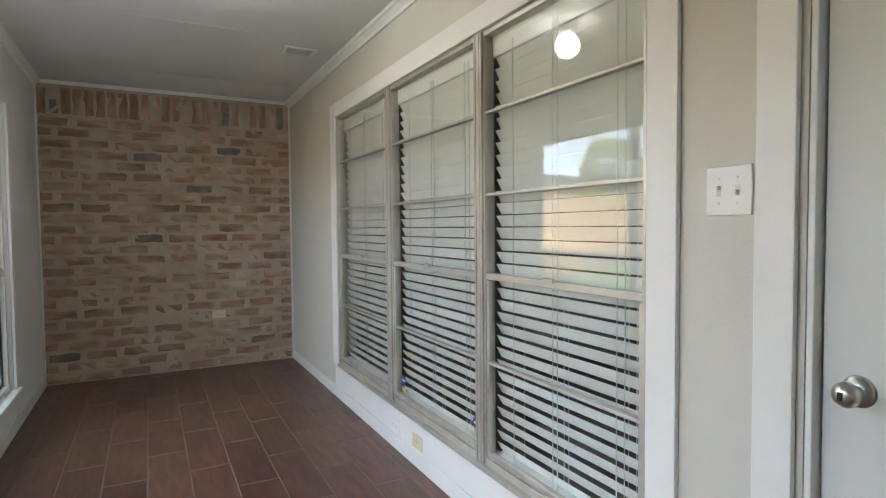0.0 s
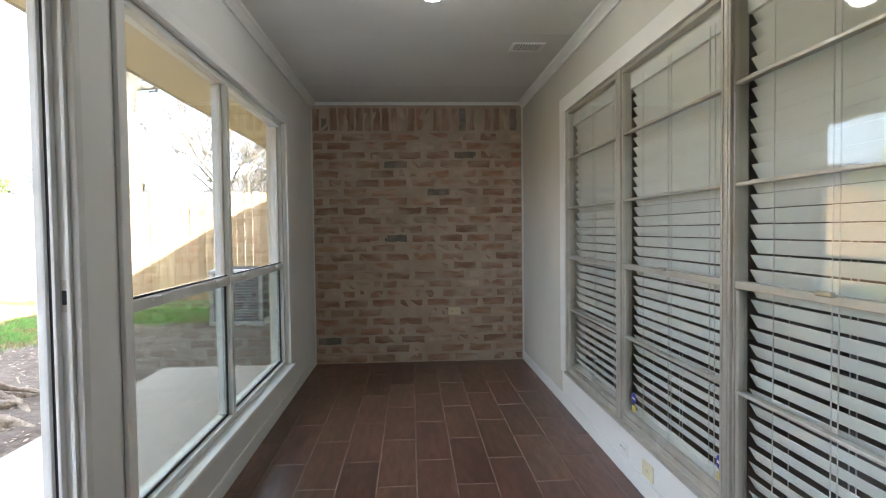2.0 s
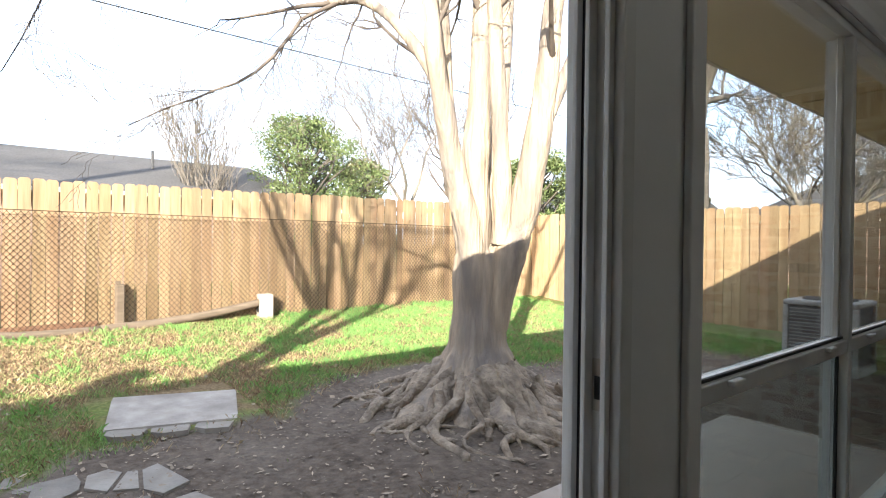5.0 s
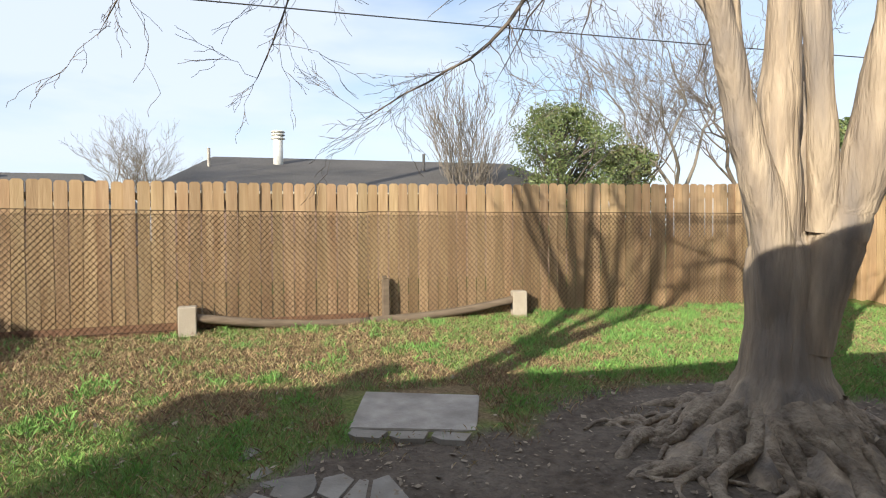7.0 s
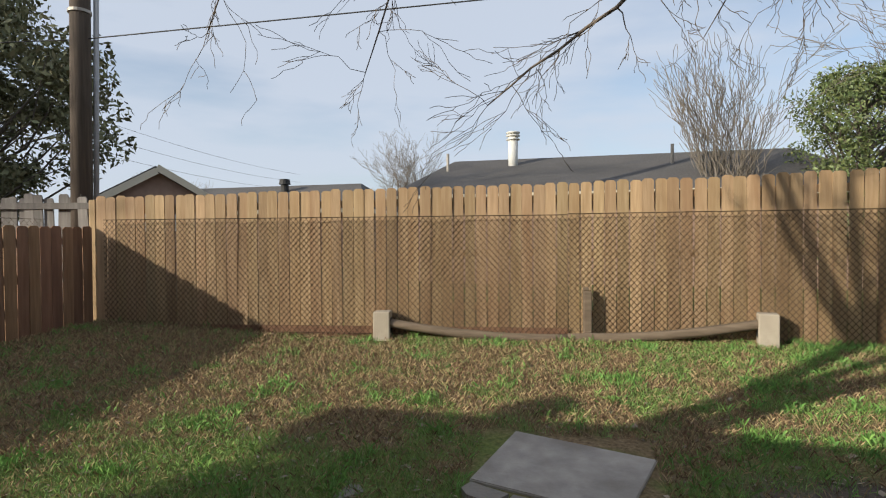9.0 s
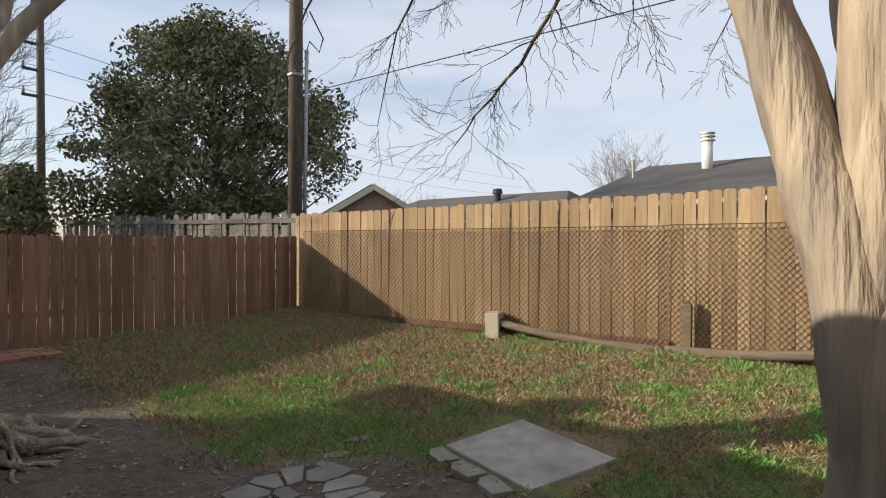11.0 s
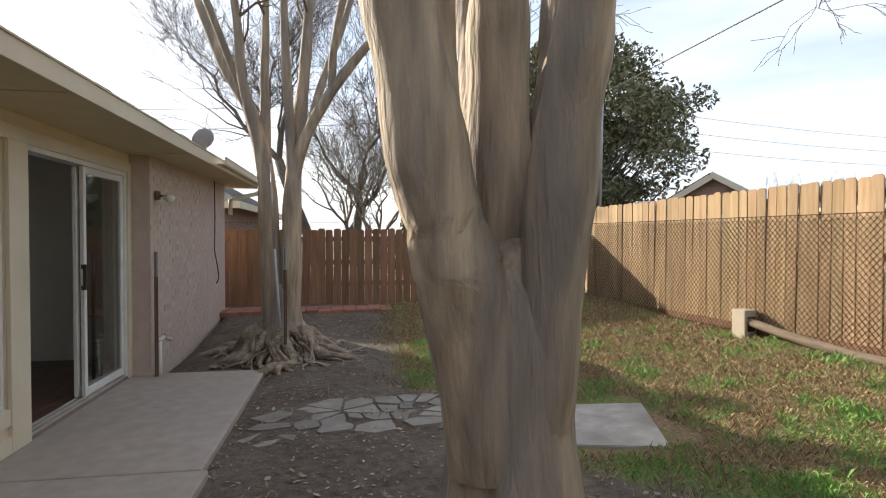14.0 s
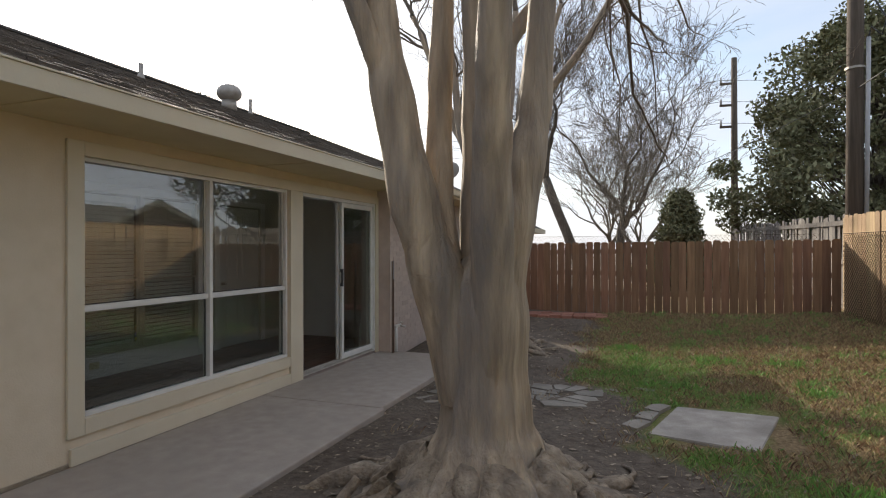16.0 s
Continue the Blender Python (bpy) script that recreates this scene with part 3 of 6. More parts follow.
# window with three aluminium bays and blinds
def bay_unit(ya, yb):
    w = thing("window_1", (X_BACK, ya, BAY_Z[0]), "greyish aluminium house window, a lower sash and crossbars", "window", "three bays of the house window", "structure")
    d, h = yb - ya, BAY_Z[1] - BAY_Z[0]
    part("window_frame", boxes(((0.0, 0, 0), (0.05, 0.024, h)), ((0.0, d - 0.024, 0), (0.05, d, h)), ((0.0, 0.0245, 0), (0.05, d - 0.0245, 0.03)), ((0.0, 0.0245, h - 0.022), (0.05, d - 0.0245, h)), bevel=0.003), "aluminium", w)
    part("track", boxes(((-0.012, 0.005, 0), (-0.0005, 0.017, h)), ((-0.012, d - 0.017, 0), (-0.0005, d - 0.005, h)), bevel=0.002), "aluminium", w)
    for z, t in ((1.73, 0.012), (1.395, 0.012), (1.06, 0.026), (0.70, 0.012)):
        z -= BAY_Z[0]
        part("glazing_bar", boxes(((0.002, 0.026, z - t / 2), (0.03, d - 0.026, z + t / 2)), bevel=0.003), "aluminium", w)
    part("sash_latch", boxes(((-0.012, d / 2 - 0.03, 1.068 - BAY_Z[0]), (0.003, d / 2 + 0.03, 1.083 - BAY_Z[0])), bevel=0.004), "nickel", w)
    part("sash_frame", boxes(((0.004, 0.026, 0.032), (0.028, 0.044, 0.778)), ((0.004, d - 0.044, 0.032), (0.028, d - 0.026, 0.778)), ((0.004, 0.046, 0.032), (0.028, d - 0.046, 0.06)), bevel=0.003), "aluminium", w)
    for za, zb in ((0.03, 0.428), (0.442, 0.778), (0.812, 1.123), (1.137, 1.458), (1.472, h - 0.022)):
        pane = part("pane", boxes(((0.013, 0.026, za), (0.017, d - 0.026, zb))), "glass", w)
        pane.visible_shadow = False
    # blind
    b = thing("blind", (X_BACK + 0.066, ya + 0.026, BAY_Z[0] + 0.034), "white two-inch slat blind, lowered and tilted nearly shut", "blind", "three window blinds")
    bd = d - 0.052
    me = mesh_of(boxes(((-0.0265, 0.004, -0.0014), (0.0265, bd - 0.004, 0.0014)), bevel=0.001), "slat", "slat")
    n = int((h - 0.145) / 0.050) + 1
    part("head_rail", boxes(((-0.026, 0, 0.038 + 0.050 * (n - 1) + 0.018), (0.026, bd, h - 0.038)), bevel=0.003), "slat", b)
    rng = random.Random(int(ya * 100))
    for i in range(n):
        piece("slat", me, b, pose(0, rng.uniform(-0.002, 0.002), 0.038 + 0.050 * i, 0, 59 + rng.uniform(-2, 2), rng.uniform(-0.12, 0.12)))
    part("bottom_rail", boxes(((-0.025, 0.003, 0.0), (0.025, bd - 0.003, 0.014)), bevel=0.003), "slat", b)
    for yy in (0.12 * bd, 0.16 * bd, 0.50 * bd, 0.53 * bd, 0.82 * bd):
        bm = cyl(bmesh.new(), (-0.030, yy, 0.012), (-0.030, yy, h - 0.10), 0.0021, None, 5)
        cyl(bm, (0.022, yy, 0.012), (0.022, yy, h - 0.10), 0.0022, None, 5)
        part("ladder_cord", bm, "cord", b)


for ya, yb in ((0.92, 1.802), (1.827, 2.787), (2.812, 3.78)):
    bay_unit(ya, yb)
structure("window_mullion", boxes(((X_BACK - 0.012, 1.803, BAY_Z[0]), (X_BACK + 0.06, 1.826, BAY_Z[1])), ((X_BACK - 0.012, 2.788, BAY_Z[0]), (X_BACK + 0.06, 2.811, BAY_Z[1])), ((X_BACK - 0.026, BAY_Y[0], BAY_Z[0] - 0.02), (X_BACK + 0.05, BAY_Y[1], BAY_Z[0] - 0.001)), bevel=0.003), "aluminium", "aluminium mullions and sill of the house window", "mullion")

for yy in (2.65, 1.875):
    st = thing("window_sticker", (X_BACK + 0.012, yy, 0.345), "small blue octagonal sticker with a yellow strip on glass", "sticker")
    bm = cyl(bmesh.new(), (0, 0, 0.065), (-0.0012, 0, 0.065), 0.03, None, 8)
    part("blue_badge", bm, "sticker_blue", st)
    part("yellow_strip", boxes(((-0.0012, -0.022, 0.0), (0, 0.022, 0.028))), "sticker_yellow", st)
    part("pale_bar", boxes(((-0.002, -0.02, 0.06), (-0.0013, 0.02, 0.070))), "plate", st)


def plate(y, z, w, h, mat, label, slots, cat):
    p = thing("wall_plate", (X_BACK - 0.001, y, z), label, cat)
    part("cover", boxes(((-0.006, -w / 2, -h / 2), (0, w / 2, h / 2)), bevel=0.0025), mat, p)
    for dy, dz, kind in slots:
        if kind == "toggle":
            slot = part("toggle_slot", boxes(((-0.0068, dy - 0.006, dz - 0.013), (-0.005, dy + 0.006, dz + 0.013))), "aluminium", p)
            up = 1 if dy > 0 else -1
            part("toggle", boxes(((-0.018, dy - 0.0045, -0.004 + up * 0.006), (-0.006, dy + 0.0045, 0.006 + up * 0.006)), bevel=0.0015), mat, slot)
            for s in (-0.03, 0.03):
                part("screw", cyl(bmesh.new(), (-0.0058, dy, s), (-0.0072, dy, s), 0.003, None, 10), "aluminium_white", p)
        else:
            slot = part("socket", boxes(((-0.008, dy - 0.015, dz - 0.013), (-0.005, dy + 0.015, dz + 0.013)), bevel=0.003), mat, p)
            part("slots", boxes(((-0.0086, dy - 0.007, dz - 0.004), (-0.0078, dy - 0.005, dz + 0.006)), ((-0.0086, dy + 0.005, dz - 0.004), (-0.0078, dy + 0.007, dz + 0.006))), "dark", slot, "dark pin slots")
    return p


plate(0.682, 1.346, 0.118, 0.118, "plate", "white double toggle light switch plate", ((-0.024, 0, "toggle"), (0.024, 0, "toggle")), "light switch")
plate(2.72, 0.138, 0.115, 0.07, "plate", "white outlet laid sideways under the window", ((-0.022, 0, "s"), (0.022, 0, "s")), "outlet")
plate(2.43, 0.142, 0.115, 0.075, "plate_ivory", "ivory blank cable plate under the window", ((0.0, 0, "s"),), "outlet")
for low in (bpy.data.objects["wall_plate.001"], bpy.data.objects["wall_plate.002"]):
    low.location.x -= 0.0095
po = plate(0, 0, 0.115, 0.072, "plate_ivory", "ivory outlet set in the brick wall", ((-0.022, 0, "s"), (0.022, 0, "s")), "outlet")
po.matrix_basis = pose(1.765, Y_N - 0.006, 0.483, 0, 0, 90)

lamp = thing("ceiling_lamp", (1.47, 2.44, CEIL), "round white glass globe lamp on the ceiling", "ceiling lamp")
part("canopy", cyl(bmesh.new(), (0, 0, -0.075), (0, 0, 0), 0.045, 0.062, 28), "trim_white", lamp, "", True)
bm = bmesh.new()
bmesh.ops.create_uvsphere(bm, u_segments=32, v_segments=20, radius=0.072, matrix=Matrix.Translation((0, 0, -0.135)))
part("globe", bm, "globe", lamp, "frosted white glass globe", True)

vent = thing("ceiling_vent", (2.145, 3.67, CEIL), "small white louvred air vent in the ceiling", "air vent")
part("vent_frame", boxes(((-0.15, -0.10, -0.008), (0.15, -0.075, -0.0005)), ((-0.15, 0.075, -0.008), (0.15, 0.10, -0.0005)), ((-0.15, -0.0745, -0.008), (-0.115, 0.0745, -0.0005)), ((0.115, -0.0745, -0.008), (0.15, 0.0745, -0.0005)), bevel=0.002), "trim_white", vent)
# thin dark sheet painted as the shade between the louvres
part("shade_sheet", boxes(((-0.114, -0.074, -0.002), (0.114, 0.074, -0.0006))), "dark", vent)
for i in range(9):
    xx = -0.10 + 0.025 * i
    bm = boxes(((-0.009, -0.074, -0.001), (0.009, 0.074, 0.001)))
    bmesh.ops.transform(bm, matrix=pose(xx, 0, -0.007, 0, 50, 0), verts=bm.verts)
    part("louvre", bm, "trim_white", vent)

vent.scale = (0.72, 0.85, 1.0)

# ---- the outside wall's window and sliding door ----
XG = 0.385
win = thing("window_2", (XG, WIN_Y[0], WIN_Z[0]), "white aluminium double window with clear panes to the yard", "window", "", "structure")
d, h = WIN_Y[1] - WIN_Y[0], WIN_Z[1] - WIN_Z[0]
ym, zt = 2.945 - WIN_Y[0], 1.007 - WIN_Z[0]
part("window_frame", boxes(((-0.04, 0, 0), (0.035, 0.03, h)), ((-0.04, d - 0.03, 0), (0.035, d, h)), ((-0.04, 0.0305, 0), (0.035, d - 0.0305, 0.03)), ((-0.04, 0.0305, h - 0.03), (0.035, d - 0.0305, h)), bevel=0.003), "aluminium_white", win)
part("mullion", boxes(((-0.045, ym - 0.019, 0.0302), (0.036, ym + 0.019, h - 0.0302)), bevel=0.004), "aluminium_white", win)
for a, b in ((0.031, ym - 0.020), (ym + 0.020, d - 0.031)):
    part("meeting_rail", boxes(((-0.03, a, zt - 0.022), (0.034, b, zt + 0.022)), bevel=0.004), "aluminium_white", win)
    part("sash_gasket", boxes(((0.012, a, zt + 0.0225), (0.02, b, zt + 0.030))), "rubber", win)
    for yy in (a + 0.2, b - 0.2):
        part("sash_clip", boxes(((0.034, yy - 0.03, zt + 0.005), (0.052, yy + 0.03, zt + 0.02)), bevel=0.004), "aluminium_white", win)
    part("sash_stile", boxes(((-0.005, a, zt + 0.03), (0.012, a + 0.022, h - 0.031)), ((-0.005, b - 0.022, zt + 0.03), (0.012, b, h - 0.031)), bevel=0.002), "aluminium", win)
    for za, zb, mat in ((0.031, zt - 0.022, "glass_tint"), (zt + 0.03, h - 0.031, "glass_yard")):
        pane = part("pane", boxes(((-0.004, a, za), (0.0, b, zb))), mat, win)
        pane.visible_shadow = False
    part("glazing_bead", boxes(((0.0005, a, 0.031), (0.010, a + 0.012, zt - 0.023)), ((0.0005, b - 0.012, 0.031), (0.010, b, zt - 0.023)), ((0.0005, a + 0.0125, 0.031), (0.010, b - 0.0125, 0.043)), bevel=0.002), "rubber", win)
part("window_sill", boxes(((0.036, -0.02, -0.025), (0.095, d + 0.06, -0.002)), bevel=0.006), "trim_white", win, "white painted inner sill")
structure("trim_window_inside", boxes(((X_IN + 0.001, WIN_Y[1], WIN_Z[0]), (X_IN + 0.018, WIN_Y[1] + 0.055, WIN_Z[1] + 0.055)), ((X_IN + 0.001, WIN_Y[0], WIN_Z[1]), (X_IN + 0.018, WIN_Y[1] - 0.001, WIN_Z[1] + 0.055)),
                                      ((X_IN + 0.001, WIN_Y[0] - 0.055, WIN_Z[0]), (X_IN + 0.018, WIN_Y[0] - 0.001, WIN_Z[1] + 0.055)), bevel=0.004), "trim_white", "white wooden window casing", "trim")
structure("trim_window_outside", boxes(((0.305, WIN_Y[1] + 0.001, WIN_Z[0] - 0.11), (X_OUT - 0.001, WIN_Y[1] + 0.12, WIN_Z[1] + 0.1)), ((0.305, WIN_Y[0] - 0.25, WIN_Z[1]), (X_OUT - 0.001, WIN_Y[1], WIN_Z[1] + 0.1)),
                                       ((0.305, WIN_Y[0], WIN_Z[0] - 0.11), (X_OUT - 0.001, WIN_Y[1], WIN_Z[0])), ((0.30, DOOR_Y[1] + 0.002, -0.024), (X_OUT - 0.001, WIN_Y[0] - 0.002, WIN_Z[1] - 0.001)),
                                       ((0.30, WIN_Y[0], -0.024), (X_OUT - 0.001, WIN_Y[1] + 0.1, 0.09)), ((0.305, DOOR_Y[0] - 0.08, -0.024), (X_OUT - 0.001, DOOR_Y[0] - 0.001, DOOR_Z + 0.1)), ((0.305, DOOR_Y[0], DOOR_Z), (X_OUT - 0.001, DOOR_Y[1], DOOR_Z + 0.1)), bevel=0.004),
          "trim_cream", "cream painted boards round the window and door", "trim")

sd = thing("sliding_door", (XG, DOOR_Y[0], 0.0), "aluminium sliding patio door pushed open, dark glass", "sliding door", "", "structure")
dw = DOOR_Y[1] - DOOR_Y[0]
part("door_frame", boxes(((-0.06, 0, 0), (0.06, 0.035, DOOR_Z)), ((-0.06, dw - 0.035, 0), (0.06, dw, DOOR_Z)), ((-0.06, 0.0355, DOOR_Z - 0.04), (0.06, dw - 0.0355, DOOR_Z)), bevel=0.003), "aluminium_white", sd)
part("track", boxes(((-0.06, 0.0355, 0.0), (0.06, dw - 0.0355, 0.02)), ((-0.03, 0.0355, 0.0205), (-0.022, dw - 0.0355, 0.034)), ((0.022, 0.0355, 0.0205), (0.03, dw - 0.0355, 0.034)), bevel=0.002), "aluminium", sd)
part("jamb_channel", boxes(((-0.035, dw - 0.052, 0.035), (-0.024, dw - 0.0352, DOOR_Z - 0.041)), ((-0.004, dw - 0.058, 0.035), (0.006, dw - 0.0352, DOOR_Z - 0.041)), ((0.03, dw - 0.05, 0.035), (0.041, dw - 0.0352, DOOR_Z - 0.041)), bevel=0.002), "aluminium_white", sd)
part("jamb_seal", boxes(((-0.023, dw - 0.039, 0.035), (-0.005, dw - 0.0353, DOOR_Z - 0.041))), "rubber", sd)
part("strike_plate", boxes(((0.007, dw - 0.0385, 1.04), (0.029, dw - 0.0354, 1.13))), "nickel", sd)
part("strike_slot", boxes(((0.012, dw - 0.0395, 1.06), (0.024, dw - 0.0384, 1.10))), "dark", sd)
for name, xx, ya, yb in (("fixed_panel", -0.026, 0.036, 0.87), ("sliding_panel", 0.026, 0.05, 0.885)):
    fr = part(name, boxes(((xx - 0.016, ya, 0.036), (xx + 0.016, ya + 0.05, DOOR_Z - 0.042)), ((xx - 0.016, yb - 0.05, 0.036), (xx + 0.016, yb, DOOR_Z - 0.042)), ((xx - 0.016, ya + 0.0505, 0.036), (xx + 0.016, yb - 0.0505, 0.10)), ((xx - 0.016, ya + 0.0505, DOOR_Z - 0.10), (xx + 0.016, yb - 0.0505, DOOR_Z - 0.042)), bevel=0.003), "aluminium_white", sd)
    pane = part("pane", boxes(((xx - 0.003, ya + 0.05, 0.10), (xx + 0.003, yb - 0.05, DOOR_Z - 0.10))), "glass_tint", fr)
    pane.visible_shadow = False
bm = boxes(((-0.032, 0.85, 0.95), (-0.018, 0.875, 0.99)), ((-0.032, 0.85, 1.13), (-0.018, 0.875, 1.17)), ((-0.055, 0.85, 0.95), (-0.033, 0.875, 1.17)), bevel=0.004)
part("handle", bm, "dark", sd, "dark pull handle")

# ---- house body, roof ----
structure("house_walls", boxes(((0.13, -3.72, -0.2), (X_OUT - 0.002, DOOR_Y[0] - 0.085, 2.46)), ((X_OUT, -3.72, -0.2), (8.2, -3.6, 2.5)), ((8.08, -3.6, -0.2), (8.2, 8.4, 2.5)), ((X_OUT, 8.28, -0.2), (8.08, 8.4, 2.5))), "mortar_painted", "pinkish beige painted brick house walls", "wall")

EAVE_X, EAVE_Z, RIDGE_X, RIDGE_Z, ROOF_Y = -0.31, 2.365, 4.1, 4.11, (-4.15, 8.7)
roof = thing("roof", (0, 0, 0), "grey-brown shingled low gable roof, weathered", "roof", "", "structure")
bm = bmesh.new()
pts = [(EAVE_X, EAVE_Z), (RIDGE_X, RIDGE_Z), (8.5, EAVE_Z), (8.5, EAVE_Z - 0.09), (RIDGE_X, RIDGE_Z - 0.1), (EAVE_X, EAVE_Z - 0.09)]
ra, rb = ([bm.verts.new((x, y, z)) for x, z in pts] for y in ROOF_Y)
for i in range(6):
    j = (i + 1) % 6
    bm.faces.new((ra[i], ra[j], rb[j], rb[i]))
bm.faces.new(ra), bm.faces.new(rb[::-1])
part("roof_deck", bm, "shingle_dark", roof)
slope = math.atan2(RIDGE_Z - EAVE_Z, RIDGE_X - EAVE_X)
run = math.hypot(RIDGE_Z - EAVE_Z, RIDGE_X - EAVE_X)
rng = random.Random(4)
verts, faces = [], []
ca, sa = math.cos(slope), math.sin(slope)
rows = int(run / 0.14)
for r in range(rows):
    y = ROOF_Y[0] - rng.uniform(0, 0.3)
    while y < ROOF_Y[1]:
        w = rng.uniform(0.18, 0.34)
        s0, s1 = r * 0.14 - 0.02 + rng.uniform(-0.006, 0.006), r * 0.14 + 0.15
        ya, yb = max(y, ROOF_Y[0]), min(y + w - 0.008, ROOF_Y[1])
        if yb > ya + 0.02:
            b = len(verts)
            t = rng.uniform(0.008, 0.016)
            for s, lift in ((s0, t), (s1, 0.003)):
                for yy in (ya, yb):
                    verts.append((EAVE_X + s * ca - lift * sa, yy, EAVE_Z + s * sa + lift * ca))
            for yy in (ya, yb):
                verts.append((EAVE_X + s0 * ca, yy, EAVE_Z + s0 * sa))
            faces += [(b, b + 1, b + 3, b + 2), (b, b + 4, b + 5, b + 1)]
        y += w
me = bpy.data.meshes.new("shingles")
me.from_pydata(verts, [], faces)
me.materials.append(M["shingle"])
ob = new("shingles", me)
ob.parent = roof
ob["kind"] = "stuff"
part("ridge_cap", boxes(((RIDGE_X - 0.1, ROOF_Y[0], RIDGE_Z - 0.02), (RIDGE_X + 0.1, ROOF_Y[1], RIDGE_Z + 0.015)), bevel=0.01), "shingle_dark", roof)
part("fascia", boxes(((EAVE_X - 0.022, ROOF_Y[0], 2.235), (EAVE_X - 0.002, ROOF_Y[1], 2.35)), ((EAVE_X, ROOF_Y[0] - 0.02, 2.235), (0.33, ROOF_Y[0] - 0.001, 2.35)), bevel=0.003), "trim_cream", roof)
part("drip_edge", boxes(((EAVE_X - 0.032, ROOF_Y[0], 2.351), (EAVE_X + 0.03, ROOF_Y[1], 2.363)), bevel=0.002), "trim_cream", roof)
part("soffit", boxes(((EAVE_X - 0.001, ROOF_Y[0], 2.24), (X_OUT - 0.001, ROOF_Y[1], 2.26))), "soffit", roof, "yellowish painted soffit boards")
for y in (-2.5, -0.1, 2.3, 4.7, 7.1):
    part("soffit_batten", boxes(((EAVE_X + 0.02, y, 2.233), (X_OUT - 0.01, y + 0.05, 2.2395)), bevel=0.002), "soffit", roof)
# gable ends
bm = bmesh.new()
for y in (-3.66, 8.34):
    vs = [bm.verts.new(p) for p in ((0.2, y, 2.45), (8.1, y, 2.45), (RIDGE_X, y, RIDGE_Z - 0.11))]
    ws = [bm.verts.new((v.co.x, y + 0.05, v.co.z)) for v in vs]
    bm.faces.new(vs), bm.faces.new(ws[::-1])
part("gable", bm, "trim_cream", roof)

gut = thing("gutter", (EAVE_X - 0.03, -4.1, 2.265), "cream metal gutter end with a downspout elbow at the eave", "gutter")
part("trough", boxes(((-0.09, 0, 0.0), (-0.002, 3.0, 0.012)), ((-0.10, 0, 0.013), (-0.088, 3.0, 0.085)), ((-0.108, 0, 0.086), (-0.085, 3.0, 0.094)), ((-0.086, 0, 0.0125), (-0.003, 0.004, 0.085)), bevel=0.003), "trim_cream", gut)
tb = Tubes()
tb.add([(-0.05, 0.06, 0.0), (-0.05, 0.06, -0.06), (0.0, 0.12, -0.13), (0.30, 0.32, -0.22), (0.38, 0.38, -0.26), (0.38, 0.38, -0.5)], [0.036] * 6, 10)
ob = new("downspout", tb.mesh("downspout", "trim_cream"))
ob.parent = gut


def roof_z(x):
    return EAVE_Z + (x - EAVE_X) * math.tan(slope)


rv = thing("roof_vent", (2.96, -0.29, roof_z(2.96)), "squat round metal turbine vent on the roof", "roof vent")
part("collar", cyl(bmesh.new(), (0, 0, -0.06), (0, 0, 0.14), 0.12, 0.11, 20), "galvanised", rv, "", True)
bm = bmesh.new()
bmesh.ops.create_uvsphere(bm, u_segments=20, v_segments=12, radius=0.19, matrix=Matrix.Translation((0, 0, 0.24)) @ Matrix.Diagonal((1, 1, 0.75, 1)))
part("turbine", bm, "galvanised", rv, "", True)
for (x, y, hh) in ((3.34, 1.02, 0.2), (3.9, -1.95, 0.28)):
    pv = thing("vent_pipe", (x, y, roof_z(x)), "short grey plumbing pipe through the roof", "vent pipe")
    part("pipe", cyl(bmesh.new(), (0, 0, -0.08), (0, 0, hh), 0.03, None, 12), "galvanised", pv, "", True)
    part("flashing", cyl(bmesh.new(), (0, 0, -0.06), (0, 0, 0.06), 0.07, 0.036, 14), "galvanised", pv, "", True)

dish = thing("satellite_dish", (0.45, -3.85, roof_z(0.45)), "small grey satellite dish on a bent mast", "satellite dish")
part("mast", cyl(bmesh.new(), (0, 0, -0.05), (0, 0, 0.25), 0.016, None, 10), "galvanised", dish)
bm = bmesh.new()
bmesh.ops.create_uvsphere(bm, u_segments=24, v_segments=14, radius=0.2, matrix=pose(0.05, -0.05, 0.36, 60, 0, 50) @ Matrix.Diagonal((1, 0.95, 0.18, 1)))
part("reflector", bm, "pvc_grey", dish, "", True)

lt = thing("wall_lamp", (0.10, -0.40, 1.84), "small dark outdoor flood lamp on the painted brick", "wall lamp")
part("base", cyl(bmesh.new(), (0.015, 0, 0), (-0.02, 0, 0), 0.05, 0.045, 20), "rust", lt, "", True)
part("arm", cyl(bmesh.new(), (-0.02, 0, 0), (-0.07, 0.0, -0.01), 0.012, None, 10), "rust", lt, "", True)
part("bulb", cyl(bmesh.new(), (-0.06, 0, -0.01), (-0.15, 0.02, -0.05), 0.025, 0.05, 18), "pvc_white", lt, "pale flood bulb", True)

hb = thing("hose_bib", (0.07, -0.33, 0.0), "white plastic water pipe with a garden tap", "tap")
part("riser", cyl(bmesh.new(), (0, 0, -0.1), (0, 0, 0.33), 0.02, None, 12), "pvc_white", hb, "", True)
part("elbow", cyl(bmesh.new(), (0, 0.03, 0.33), (0, -0.14, 0.33), 0.021, None, 12), "pvc_white", hb, "", True)
spout = part("spout", cyl(bmesh.new(), (0, -0.10, 0.33), (-0.09, -0.12, 0.31), 0.014, 0.017, 12), "nickel", hb, "", True)
part("tap_wheel", cyl(bmesh.new(), (-0.03, -0.11, 0.37), (-0.03, -0.11, 0.38), 0.028, None, 8), "nickel", spout, "small round tap wheel", True)


